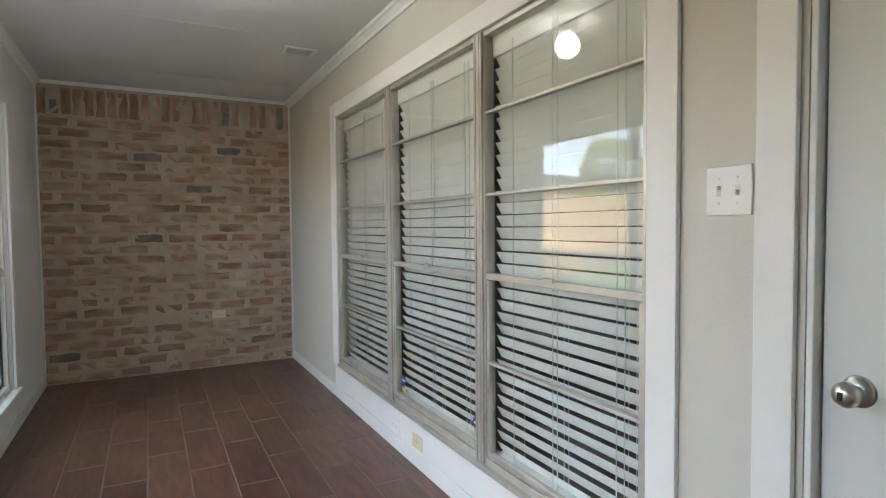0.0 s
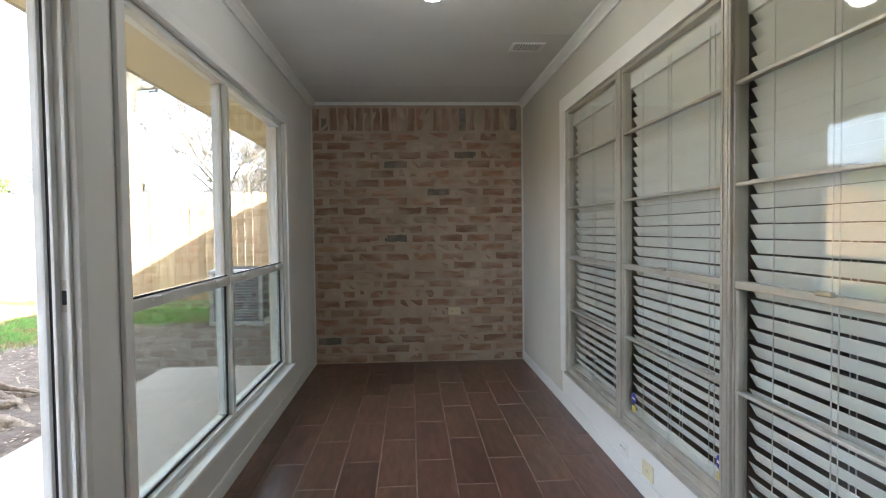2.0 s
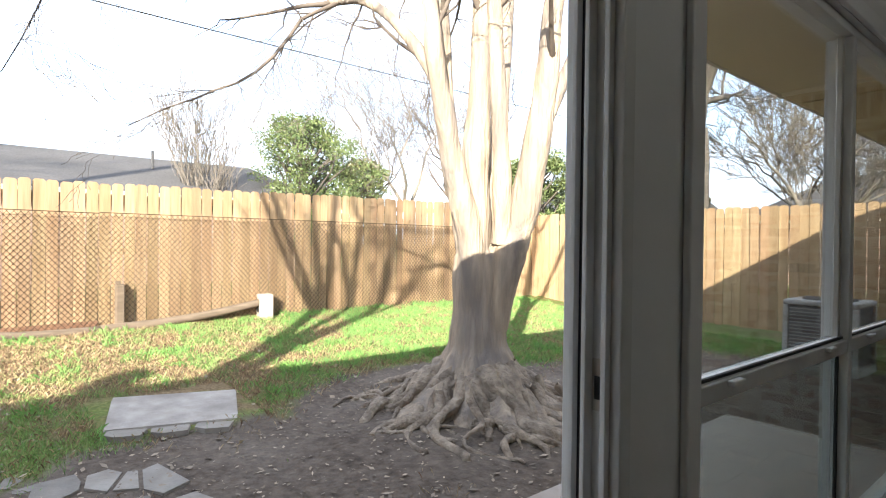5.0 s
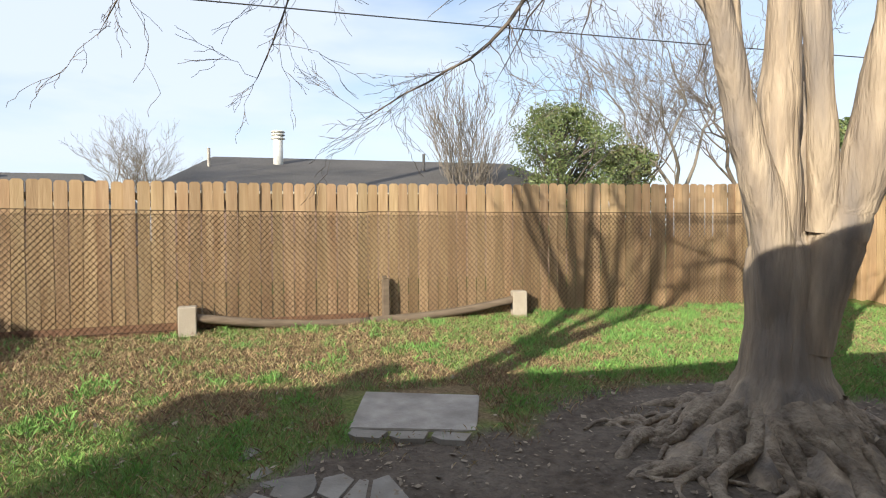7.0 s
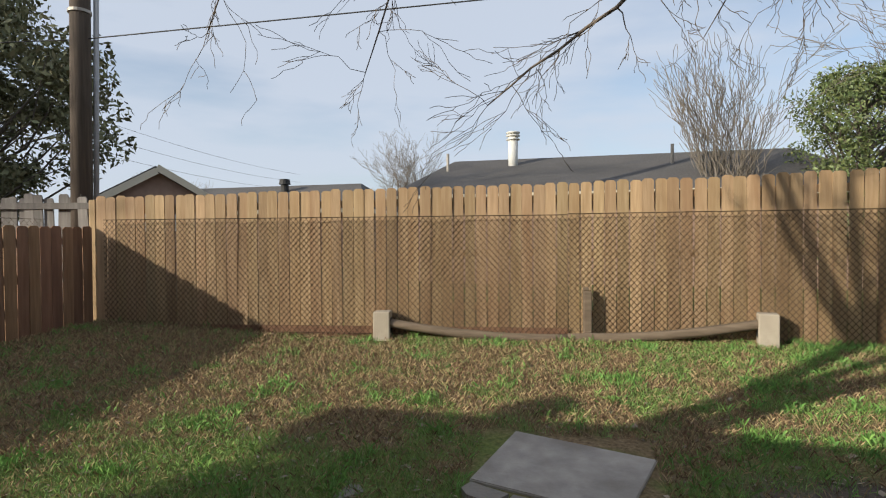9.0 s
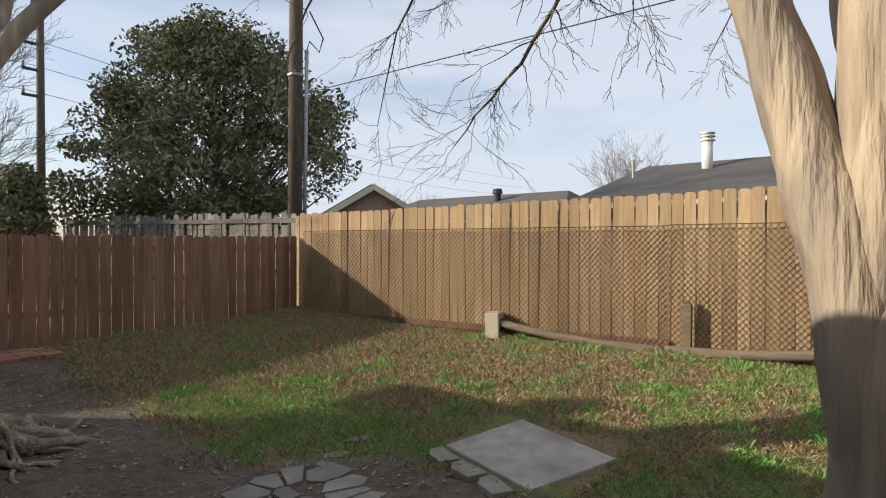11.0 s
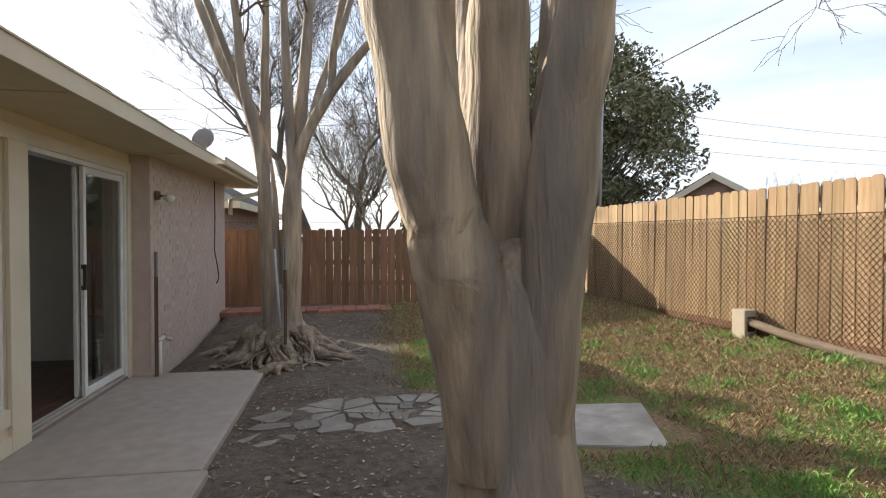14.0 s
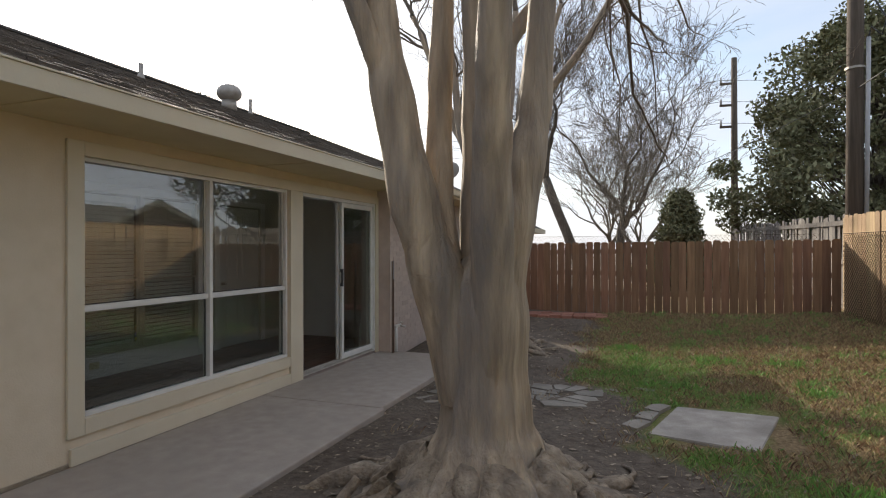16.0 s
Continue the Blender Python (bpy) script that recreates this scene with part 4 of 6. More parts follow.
def t_post(at, hh, label):
    p = thing("steel_post", at, label, "steel post")
    part("web", boxes(((-0.018, -0.003, -0.15), (0.018, 0.003, hh)), ((-0.003, 0.0035, -0.15), (0.003, 0.03, hh)), bevel=0.001), "rust", p)
    part("painted_top", boxes(((-0.019, -0.0045, hh - 0.25), (0.019, 0.0045, hh + 0.004))), "pvc_grey", p, "pale painted top")
    me = mesh_of(boxes(((-0.008, -0.012, -0.008), (0.008, -0.0032, 0.008)), bevel=0.002), "stud", "rust")
    for i in range(int(hh / 0.06)):
        piece("stud", me, p, pose(0, 0, 0.06 + 0.06 * i))


t_post((0.06, -0.20, 0.0), 1.25, "rusty studded steel post leaning by the house wall")
t_post((-1.17, -0.62, ground_z(-1.17, -0.62)), 1.28, "rusty studded steel post standing before the tree")

cb = Tubes()
cb.add([(0.10, -2.9, 2.27), (0.10, -2.92, 1.7), (0.105, -2.9, 1.2), (0.08, -2.98, 0.95), (0.09, -3.1, 0.78), (0.10, -3.0, 0.70)], [0.008] * 6, 6)
tagged(new("hanging_cable", cb.mesh("hanging_cable", "wire")), "loose black cable hanging down the brick wall", "cable")

pa = bmesh.new()
box(pa, (-0.99, -0.35, -0.22), (X_OUT - 0.002, 2.28, -0.026), 0.012)
box(pa, (-1.03, 2.288, -0.22), (X_OUT - 0.002, 5.45, -0.028), 0.012)
structure("patio", pa, "concrete", "worn pinkish concrete patio in two pours", "patio")


def block(at, rz=0):
    b = thing("concrete_block", at, "tan concrete block holding a timber end", "concrete block", "blocks of the low log rail", rz=rz)
    bm = boxes(((-0.10, -0.10, -0.08), (0.10, 0.10, 0.36)), bevel=0.012)
    body = part("body", bm, "block", b)
    # no hole is cut: a dark plate on the face paints its shade
    part("socket", boxes(((-0.06, 0.1005, 0.10), (0.06, 0.104, 0.28))), "dark", body, "dark plate painted as the shade of a hole")


bz = ground_z
block((-6.70, -0.27, bz(-6.70, -0.27) - 0.02), 8)
block((-7.02, 4.0, bz(-7.02, 4.0) - 0.01), 172)
for a, b, lab in (((-6.70, -0.18, 0.38), (-6.95, 1.95, 0.22), "weathered timber rail, one end on the ground"), ((-7.0, 3.95, 0.45), (-6.95, 1.9, 0.23), "weathered timber rail slumped to the ground")):
    tb = Tubes()
    pp = [Vector(a).lerp(Vector(b), i / 10) + Vector((0, 0, -0.05 * math.sin(i / 10 * math.pi))) for i in range(11)]
    tb.add(pp, [0.055] * 11, 10, 0.12)
    tagged(new("timber_rail", tb.mesh("timber_rail", "log")), lab, "timber rail")
ps = thing("wood_post", (-7.03, 2.12, bz(-7.03, 2.12)), "short weathered square post stub", "post", rz=6)
part("shaft", boxes(((-0.045, -0.045, -0.1), (0.045, 0.045, 0.56)), bevel=0.008), "log", ps)
part("split_top", boxes(((-0.04, -0.045, 0.565), (0.0, 0.02, 0.60)), bevel=0.006), "log", ps)

# slab and stones on the lawn
sl = bmesh.new()
prism(sl, [(-4.29, 1.60), (-4.0, 2.51), (-3.27, 2.27), (-3.52, 1.42)], -0.07, 0.016)
for v in sl.verts:
    v.co.z += ground_z(v.co.x, v.co.y)
bmesh.ops.bevel(sl, geom=list(sl.edges), offset=0.006, segments=2, affect="EDGES")
tagged(new("concrete_slab", mesh_of(sl, "concrete_slab", "slab_concrete")), "weathered grey concrete slab set in the lawn", "slab")


def stones(cx, cy, sx, sy, n, seed, name_label, size=0.25):
    """Irregular flat stones: the cells of scattered points, cut back from one another."""
    rng = random.Random(seed)
    seeds = [(cx + rng.uniform(-sx, sx), cy + rng.uniform(-sy, sy)) for _ in range(n)]
    for i, (px, py) in enumerate(seeds):
        poly = [(px + size * math.cos(a), py + size * 0.75 * math.sin(a)) for a in [k * math.pi / 2.5 + rng.uniform(-0.5, 0.5) for k in range(5)]]
        for j, (qx, qy) in enumerate(seeds):
            if i == j:
                continue
            nx, ny = qx - px, qy - py
            dist = math.hypot(nx, ny)
            lim = dist / 2 - 0.012
            out = []
            for k in range(len(poly)):
                (ax, ay), (bx, by) = poly[k], poly[(k + 1) % len(poly)]
                da, db = ((ax - px) * nx + (ay - py) * ny) / dist - lim, ((bx - px) * nx + (by - py) * ny) / dist - lim
                if da <= 0:
                    out.append((ax, ay))
                if da * db < 0:
                    t = da / (da - db)
                    out.append((ax + (bx - ax) * t, ay + (by - ay) * t))
            poly = out
            if len(poly) < 3:
                break
        if len(poly) < 3:
            continue
        area = 0.5 * abs(sum(poly[k][0] * poly[(k + 1) % len(poly)][1] - poly[(k + 1) % len(poly)][0] * poly[k][1] for k in range(len(poly))))
        if area < 0.008:
            continue
        z = ground_z(px, py)
        bm = prism(bmesh.new(), [(x - px, y - py) for x, y in poly], -0.05, 0.007 + rng.uniform(-0.006, 0.008))
        ob = new("flagstone", mesh_of(bm, "flagstone", "flagstone"))
        ob.matrix_basis = pose(px, py, z, rng.uniform(-1.5, 1.5), rng.uniform(-1.5, 1.5), 0)
        tagged(ob, name_label, "flagstone", "flagstones in the soil")


stones(-1.98, 1.30, 0.66, 0.36, 34, 11, "flat pale broken flagstone sunk in dark soil")
stones(-3.0, 0.80, 0.26, 0.18, 4, 5, "small pale flagstone at the lawn's edge", 0.11)
rng = random.Random(8)
for i in range(3):
    px, py = -3.36 + 0.085 * i, 1.53 + 0.27 * i
    bm = prism(bmesh.new(), [(-0.07, -0.12), (0.02, -0.13), (0.08, -0.06), (0.09, 0.10), (-0.05, 0.13)], -0.05, 0.03)
    ob = new("flagstone", mesh_of(bm, "flagstone", "flagstone"))
    ob.matrix_basis = pose(px, py, ground_z(px, py), 0, 0, -16 + rng.uniform(-6, 6))
    tagged(ob, "narrow broken stone along the concrete slab", "flagstone", "stones edging the slab")

pad = thing("paver_pad", (-1.05, -3.62, ground_z(-1.5, -3.6)), "strip of red-brown brick pavers by the fence", "pavers", rz=2)
bmp = boxes(((-0.098, -0.098, -0.05), (0.098, 0.098, 0.03)), bevel=0.006)
mep = mesh_of(bmp, "paver", "paver_red")
rng = random.Random(3)
for i in range(15):
    for j in range(3):
        piece("paver", mep, pad, pose(-1.45 + 0.205 * i, -0.22 + 0.205 * j, rng.uniform(-0.008, 0.008), rng.uniform(-1, 1), rng.uniform(-1, 1), rng.uniform(-1.5, 1.5)))


# ---- fences ----
def plank_mesh(name, mat, w, h, t=0.016, seed=0):
    rng = random.Random(seed)
    cut = 0.025
    lean = rng.uniform(-0.003, 0.003)
    out = [(-w / 2, 0), (w / 2, 0), (w / 2 + lean, h - cut), (w / 2 - cut + lean, h), (-w / 2 + cut + lean, h), (-w / 2 + lean, h - cut)]
    bm = bmesh.new()
    lo = [bm.verts.new((x, 0, z)) for x, z in out]
    hi = [bm.verts.new((x, t, z)) for x, z in out]
    bm.faces.new(lo), bm.faces.new(hi[::-1])
    for i in range(6):
        j = (i + 1) % 6
        bm.faces.new((lo[j], lo[i], hi[i], hi[j]))
    return mesh_of(bm, name, mat)


def fence(a, b, top_a, top_b, base, mat, label, pitch=0.137, gap=0.0095, h=1.85, seed=1, wild=0.0, flip=False, rails=True, group=""):
    """Upright boards side by side from a to b, on rails behind them."""
    f = thing("fence", (a[0], a[1], 0), label, "fence", group)
    d = Vector((b[0] - a[0], b[1] - a[1], 0))
    n = int(d.length / pitch)
    rz = math.degrees(math.atan2(d.y, d.x))
    rng = random.Random(seed)
    kinds = [plank_mesh("board", mat, pitch - gap * g, h, seed=seed * 10 + k) for k, g in enumerate((0.5, 0.7, 0.9, 1.1, 1.3, 1.6))]
    side = -1 if flip else 1
    for i in range(n):
        u = (i + 0.5) / n
        p = d * u
        top = top_a + (top_b - top_a) * u + rng.uniform(-0.012, 0.012) - wild * rng.random() ** 2 * 0.3
        off = rng.uniform(-0.004, 0.004)
        piece("board", rng.choice(kinds), f, pose(p.x - d.y / d.length * off, p.y + d.x / d.length * off, top - h, rng.uniform(-0.5, 0.5) + wild * rng.uniform(-3, 3), rng.uniform(-0.3, 0.3) + wild * rng.uniform(-4, 4), rz + rng.uniform(-1, 1)))
    nx, ny = -d.y / d.length * side, d.x / d.length * side
    if rails:
        for z in (0.4, h * 0.55, h - 0.22):
            bm = bmesh.new()
            zz = [top_a - h + z, top_b - h + z]
            vs = []
            for k, (px, py) in enumerate(((0, 0), (d.x, d.y))):
                for o in (0.022, 0.06):
                    for dz in (0, 0.085):
                        vs.append(bm.verts.new((px + nx * o, py + ny * o, zz[k] + dz)))
            for q in ((0, 1, 3, 2), (4, 6, 7, 5), (0, 4, 5, 1), (2, 3, 7, 6), (0, 2, 6, 4), (1, 5, 7, 3)):
                bm.faces.new([vs[i] for i in q])
            part("rail", bm, mat, f)
    return f


C_SW, C_MID, C_NW = (-6.33, -4.08), (-7.15, 1.9), (-7.2, 10.2)
fence(C_SW, C_MID, 1.96, 2.04, 0, "cedar_new", "honey coloured cedar board fence, dog-eared tops", seed=2, h=1.9, group="backyard fences")
fence(C_MID, C_NW, 2.04, 2.18, 0, "cedar_new", "honey coloured cedar board fence, dog-eared tops", seed=3, h=2.0, group="backyard fences")
fence(C_NW, (2.0, 9.9), 2.0, 1.95, 0, "cedar_new", "tan cedar board fence across the side yard", seed=4, h=1.9, group="backyard fences")
fence((4.2, -4.55), (-6.30, -4.11), 1.52, 1.57, 0, "cedar_old", "red-brown weathered low board fence with narrow gaps", seed=5, h=1.42, gap=0.0075, group="backyard fences")
fence((-6.55, -4.35), (-6.1, -15.0), 2.04, 2.2, 0, "wood_grey", "old grey fence of crooked leaning boards", seed=6, h=2.0, wild=0.3, pitch=0.15, gap=0.001, group="neighbours' fences")
for (x, y, z0, z1) in ((-7.1, 10.1, 0.0, 2.32), (-7.24, 8.9, 0.0, 2.2), (-6.40, -4.16, 0.0, 1.93)):
    fp = thing("fence_post", (x, y, z0), "square cedar fence post", "post")
    part("shaft", boxes(((-0.05, -0.05, 0), (0.05, 0.05, z1)), bevel=0.006), "cedar_new", fp)
structure("kick_board", boxes(((-0.01, 0, 0), (0.012, 6.0, 0.15))), "cedar_old", "reddish board along the fence foot", "board").matrix_basis = pose(-6.30, -4.05, 0.17, 0, 0, 7.8)


def chain_link(a, b, z0, z1, cell, r, label):
    """Crossed diagonal wires filling an upright strip, with a top wire and posts."""
    d = Vector((b[0] - a[0], b[1] - a[1], 0))
    ln = d.length
    ux, uy = d.x / ln, d.y / ln
    verts, faces = [], []

    def strut(p, q, r):
        base = len(verts)
        dirv = (q - p).normalized()
        s = Vector((-uy, ux, 0))
        t = dirv.cross(s)
        for c in (p, q):
            for ang in (0.5, 2.6, 4.7):
                verts.append(c + s * math.cos(ang) * r + t * math.sin(ang) * r)
        for k in range(3):
            j = (k + 1) % 3
            faces.append((base + k, base + j, base + 3 + j, base + 3 + k))

    hh = z1 - z0
    slope_ = 1.12
    run_ = hh / slope_
    for sgn in (1, -1):
        s = -run_
        while s < ln:
            sa_, sb_ = s, s + run_
            za, zb = (0, hh) if sgn > 0 else (hh, 0)
            ta, tb_ = max(0.0, -sa_ / run_), min(1.0, (ln - sa_) / run_)
            if tb_ > ta:
                n_ = 6
                for q in range(n_):
                    t0, t1 = ta + (tb_ - ta) * q / n_, ta + (tb_ - ta) * (q + 1) / n_
                    P = [Vector((a[0] + ux * (sa_ + run_ * t), a[1] + uy * (sa_ + run_ * t), z0 + za + (zb - za) * t)) + Vector((-uy, ux, 0)) * (0.012 * noise.noise(Vector(((sa_ + run_ * t) * 1.3, t * 3, 0)))) for t in (t0, t1)]
                    strut(P[0], P[1], r)
            s += cell
    strut(Vector((a[0], a[1], z1)), Vector((b[0], b[1], z1)), r * 1.6)
    strut(Vector((a[0], a[1], z0 + 0.02)), Vector((b[0], b[1], z0 + 0.02)), r * 1.3)
    me = bpy.data.meshes.new("chain_link")
    me.from_pydata([tuple(v) for v in verts], [], faces)
    me.materials.append(M["mesh_wire"])
    ob = tagged(new("chain_link_fence", me), label, "chain-link fence", "", "stuff")
    return ob


chain_link((-6.27, -3.9), (-7.06, 1.9), 0.22, 1.66, 0.066, 0.0037, "sagging rusty chain-link mesh before the boards")
chain_link((-7.06, 1.9), (-7.1, 8.6), 0.22, 1.67, 0.066, 0.0037, "sagging rusty chain-link mesh before the boards")
chain_link((-6.2, -4.75), (0.5, -5.0), 0.3, 1.68, 0.075, 0.002, "chain-link mesh behind the low fence")

# ---- trees ----
def bend(rng, a, b, n, wob):
    """A wavering line from a to b."""
    a, b = Vector(a), Vector(b)
    ln = (b - a).length
    off = [Vector((rng.uniform(-1, 1), rng.uniform(-1, 1), rng.uniform(-0.5, 0.5))) * ln * wob for _ in range(3)]
    out = []
    for i in range(n + 1):
        t = i / n
        out.append(a.lerp(b, t) + off[0] * math.sin(math.pi * t) + off[1] * 0.6 * math.sin(2 * math.pi * t) + off[2] * 0.35 * math.sin(3 * math.pi * t))
    return out


def grow(tb, rng, a, d, ln, r, depth, twig=0.0022, droop=0.0, kids=(2, 4), spread=0.75, shrink=0.62):
    """A branch with its side branches, down to the twigs."""
    d = d.normalized()
    end = a + d * ln + Vector((0, 0, -droop * ln * 0.35))
    n = 5 if depth > 1 else 4
    pts = bend(rng, a, end, n, 0.11)
    r1 = max(twig, r * 0.42)
    tb.add(pts, [r + (r1 - r) * i / n for i in range(n + 1)], 6 if r > 0.02 else (4 if r > 0.006 else 3))
    if depth == 0:
        return
    for k in range(rng.randint(*kids)):
        i = rng.randint(1, n)
        side = Vector((rng.gauss(0, 1), rng.gauss(0, 1), rng.gauss(0.25 - droop, 0.6)))
        nd = (d + side.normalized() * spread).normalized()
        rr = (r + (r1 - r) * i / n) * rng.uniform(0.45, 0.72)
        grow(tb, rng, pts[i], nd, ln * rng.uniform(shrink - 0.12, shrink + 0.12), max(twig, rr), depth - 1, twig, droop, kids, spread, shrink)
    nd = (d + Vector((rng.gauss(0, 0.3), rng.gauss(0, 0.3), rng.gauss(0.1 - droop, 0.2)))).normalized()
    grow(tb, rng, pts[-1], nd, ln * 0.7, r1, depth - 1, twig, droop, kids, spread, shrink)


def trunk_mesh(name, profile, flutes, seed, seg=44, ell=(1, 1), mat="bark"):
    """A fluted, swelling trunk: rings of uneven radius."""
    verts, faces = [], []
    zs = []
    for (z0, r0), (z1, r1) in zip(profile, profile[1:]):
        k = max(2, int((z1 - z0) / 0.05))
        zs += [(z0 + (z1 - z0) * i / k, r0 + (r1 - r0) * smooth01(0, 1, i / k)) for i in range(k)]
    zs.append(profile[-1])
    for z, r in zs:
        for k in range(seg):
            a = 2 * math.pi * k / seg
            low = math.exp(-max(0, z) / 0.35)
            f = 1 + flutes * (0.55 + 1.9 * low) * (noise.noise(Vector((math.cos(a) * 2.6, math.sin(a) * 2.6, z * 0.5 + seed))) + 0.55 * noise.noise(Vector((math.cos(a) * 6, math.sin(a) * 6, z * 0.8 + seed))))
            verts.append((math.cos(a) * r * f * ell[0], math.sin(a) * r * f * ell[1], z))
    for i in range(len(zs) - 1):
        for k in range(seg):
            a, b = i * seg + k, i * seg + (k + 1) % seg
            faces.append((a, b, b + seg, a + seg))
    faces.append(tuple((len(zs) - 1) * seg + k for k in range(seg)))
    me = bpy.data.meshes.new(name)
    me.from_pydata(verts, [], faces)
    me.materials.append(M[mat])
    me.shade_smooth()
    return me


def child(name, me, parent, label=""):
    ob = new(name, me)
    ob.parent = parent
    return tagged(ob, label)


def root_fan(parent, base, count, seed, reach, r0, skip=None):
    """Roots that leave the trunk's foot, fork, knot and sink into the soil."""
    rng = random.Random(seed)
    for i in range(count):
        tb = Tubes()
        a = 2 * math.pi * (i + rng.uniform(-0.3, 0.3)) / count
        ln = reach * rng.uniform(0.65, 1.25)

        def lay(a, start, length, rad, z_start):
            pts, rr = [], []
            wig = rng.uniform(-0.5, 0.5)
            for k in range(13):
                t = k / 12
                s = start + length * t
                ang = a + wig * t * t + 0.10 * math.sin(t * 9 + i * 1.7)
                x, y = math.cos(ang) * s, math.sin(ang) * s
                g = ground_z(base[0] + x, base[1] + y) - ground_z(*base)
                z = g + (z_start - g) * max(0.0, 1 - t * 1.9) ** 1.7 + rad * (0.55 - 1.0 * t ** 3) + 0.025 * math.sin(t * 11 + i)
                pts.append((x, y, z))
                rr.append(rad * (1.05 - 0.62 * t) * (1 + 0.28 * rng.uniform(-1, 1)))
            tb.add(pts, rr, 8, 0.55)
            return a + wig * 0.25

        a2 = lay(a, 0.26, ln * 0.85, r0 * rng.uniform(0.6, 1.15), 0.22)
        for k in range(rng.randint(4, 7)):
            lay(a2 + rng.uniform(-0.35, 0.35), ln * rng.uniform(0.2, 0.6), ln * rng.uniform(0.2, 0.7), r0 * rng.uniform(0.2, 0.6), rng.uniform(0.03, 0.16))
        child("root", tb.mesh("root", "root"), parent)


def crape(name_label, base, seed, profile, ell, stems, limbs, roots, crown_seed, flutes=0.16, crown_len=1.25, crown_depth=4):
    z = ground_z(*base)
    t = thing("tree", (base[0], base[1], z), name_label, "tree", "smooth-barked yard trees")
    child("trunk", trunk_mesh("trunk", profile, flutes, seed, ell=ell), t)
    rng = random.Random(crown_seed)
    crown = Tubes()
    for pts, ra, rb in stems:
        tb = Tubes()
        P = [Vector(p) for p in pts]
        fine = []
        for i in range(len(P) - 1):
            p0, p1, p2, p3 = P[max(0, i - 1)], P[i], P[i + 1], P[min(len(P) - 1, i + 2)]
            for k in range(6):
                u = k / 6
                fine.append(0.5 * ((2 * p1) + (p2 - p0) * u + (2 * p0 - 5 * p1 + 4 * p2 - p3) * u * u + (3 * p1 - p0 - 3 * p2 + p3) * u ** 3))
        fine.append(P[-1])
        n = len(fine) - 1
        rr = [(ra + (rb - ra) * i / n) * (1 + 0.05 * math.sin(i * 0.9 + ra * 90)) for i in range(n + 1)]
        tb.add(fine, rr, 18, 0.09)
        child("stem", tb.mesh("stem", "bark"), t)
        d = (fine[-1] - fine[-3]).normalized()
        grow(crown, rng, fine[-1], d, crown_len if rb > 0.03 else 0.5, rb, crown_depth if rb > 0.03 else 2, kids=(1, 3))
        for k in range(2 if rb > 0.03 else 0):
            i = rng.randint(n * 2 // 3, n)
            grow(crown, rng, fine[i], (d + Vector((rng.gauss(0, 0.9), rng.gauss(0, 0.9), rng.gauss(0.2, 0.3)))).normalized(), crown_len * 0.7, rb * 0.45, crown_depth - 1, kids=(1, 3))
    for pts, ra, rb in limbs:
        n = len(pts) - 1
        fine = []
        for i in range(n):
            fine += bend(rng, pts[i], pts[i + 1], 3, 0.05)[:-1]
        fine.append(Vector(pts[-1]))
        m = len(fine) - 1
        crown.add(fine, [ra + (rb - ra) * i / m for i in range(m + 1)], 6)
        for i in range(2, m + 1):
            for k in range(2):
                d = (fine[i] - fine[i - 1]).normalized()
                side = Vector((rng.gauss(0, 1), rng.gauss(0, 1), rng.gauss(0.0, 0.8))).normalized()
                grow(crown, rng, fine[i], (d * 0.8 + side).normalized(), rng.uniform(0.14, 0.36), max(0.0022, (ra + (rb - ra) * i / m) * 0.45), 2, 0.0016, 0.25, (1, 3))
    child("crown", crown.mesh("crown", "bark_twig"), t, "bare winter twigs")
    root_fan(t, base, *roots)
    return t


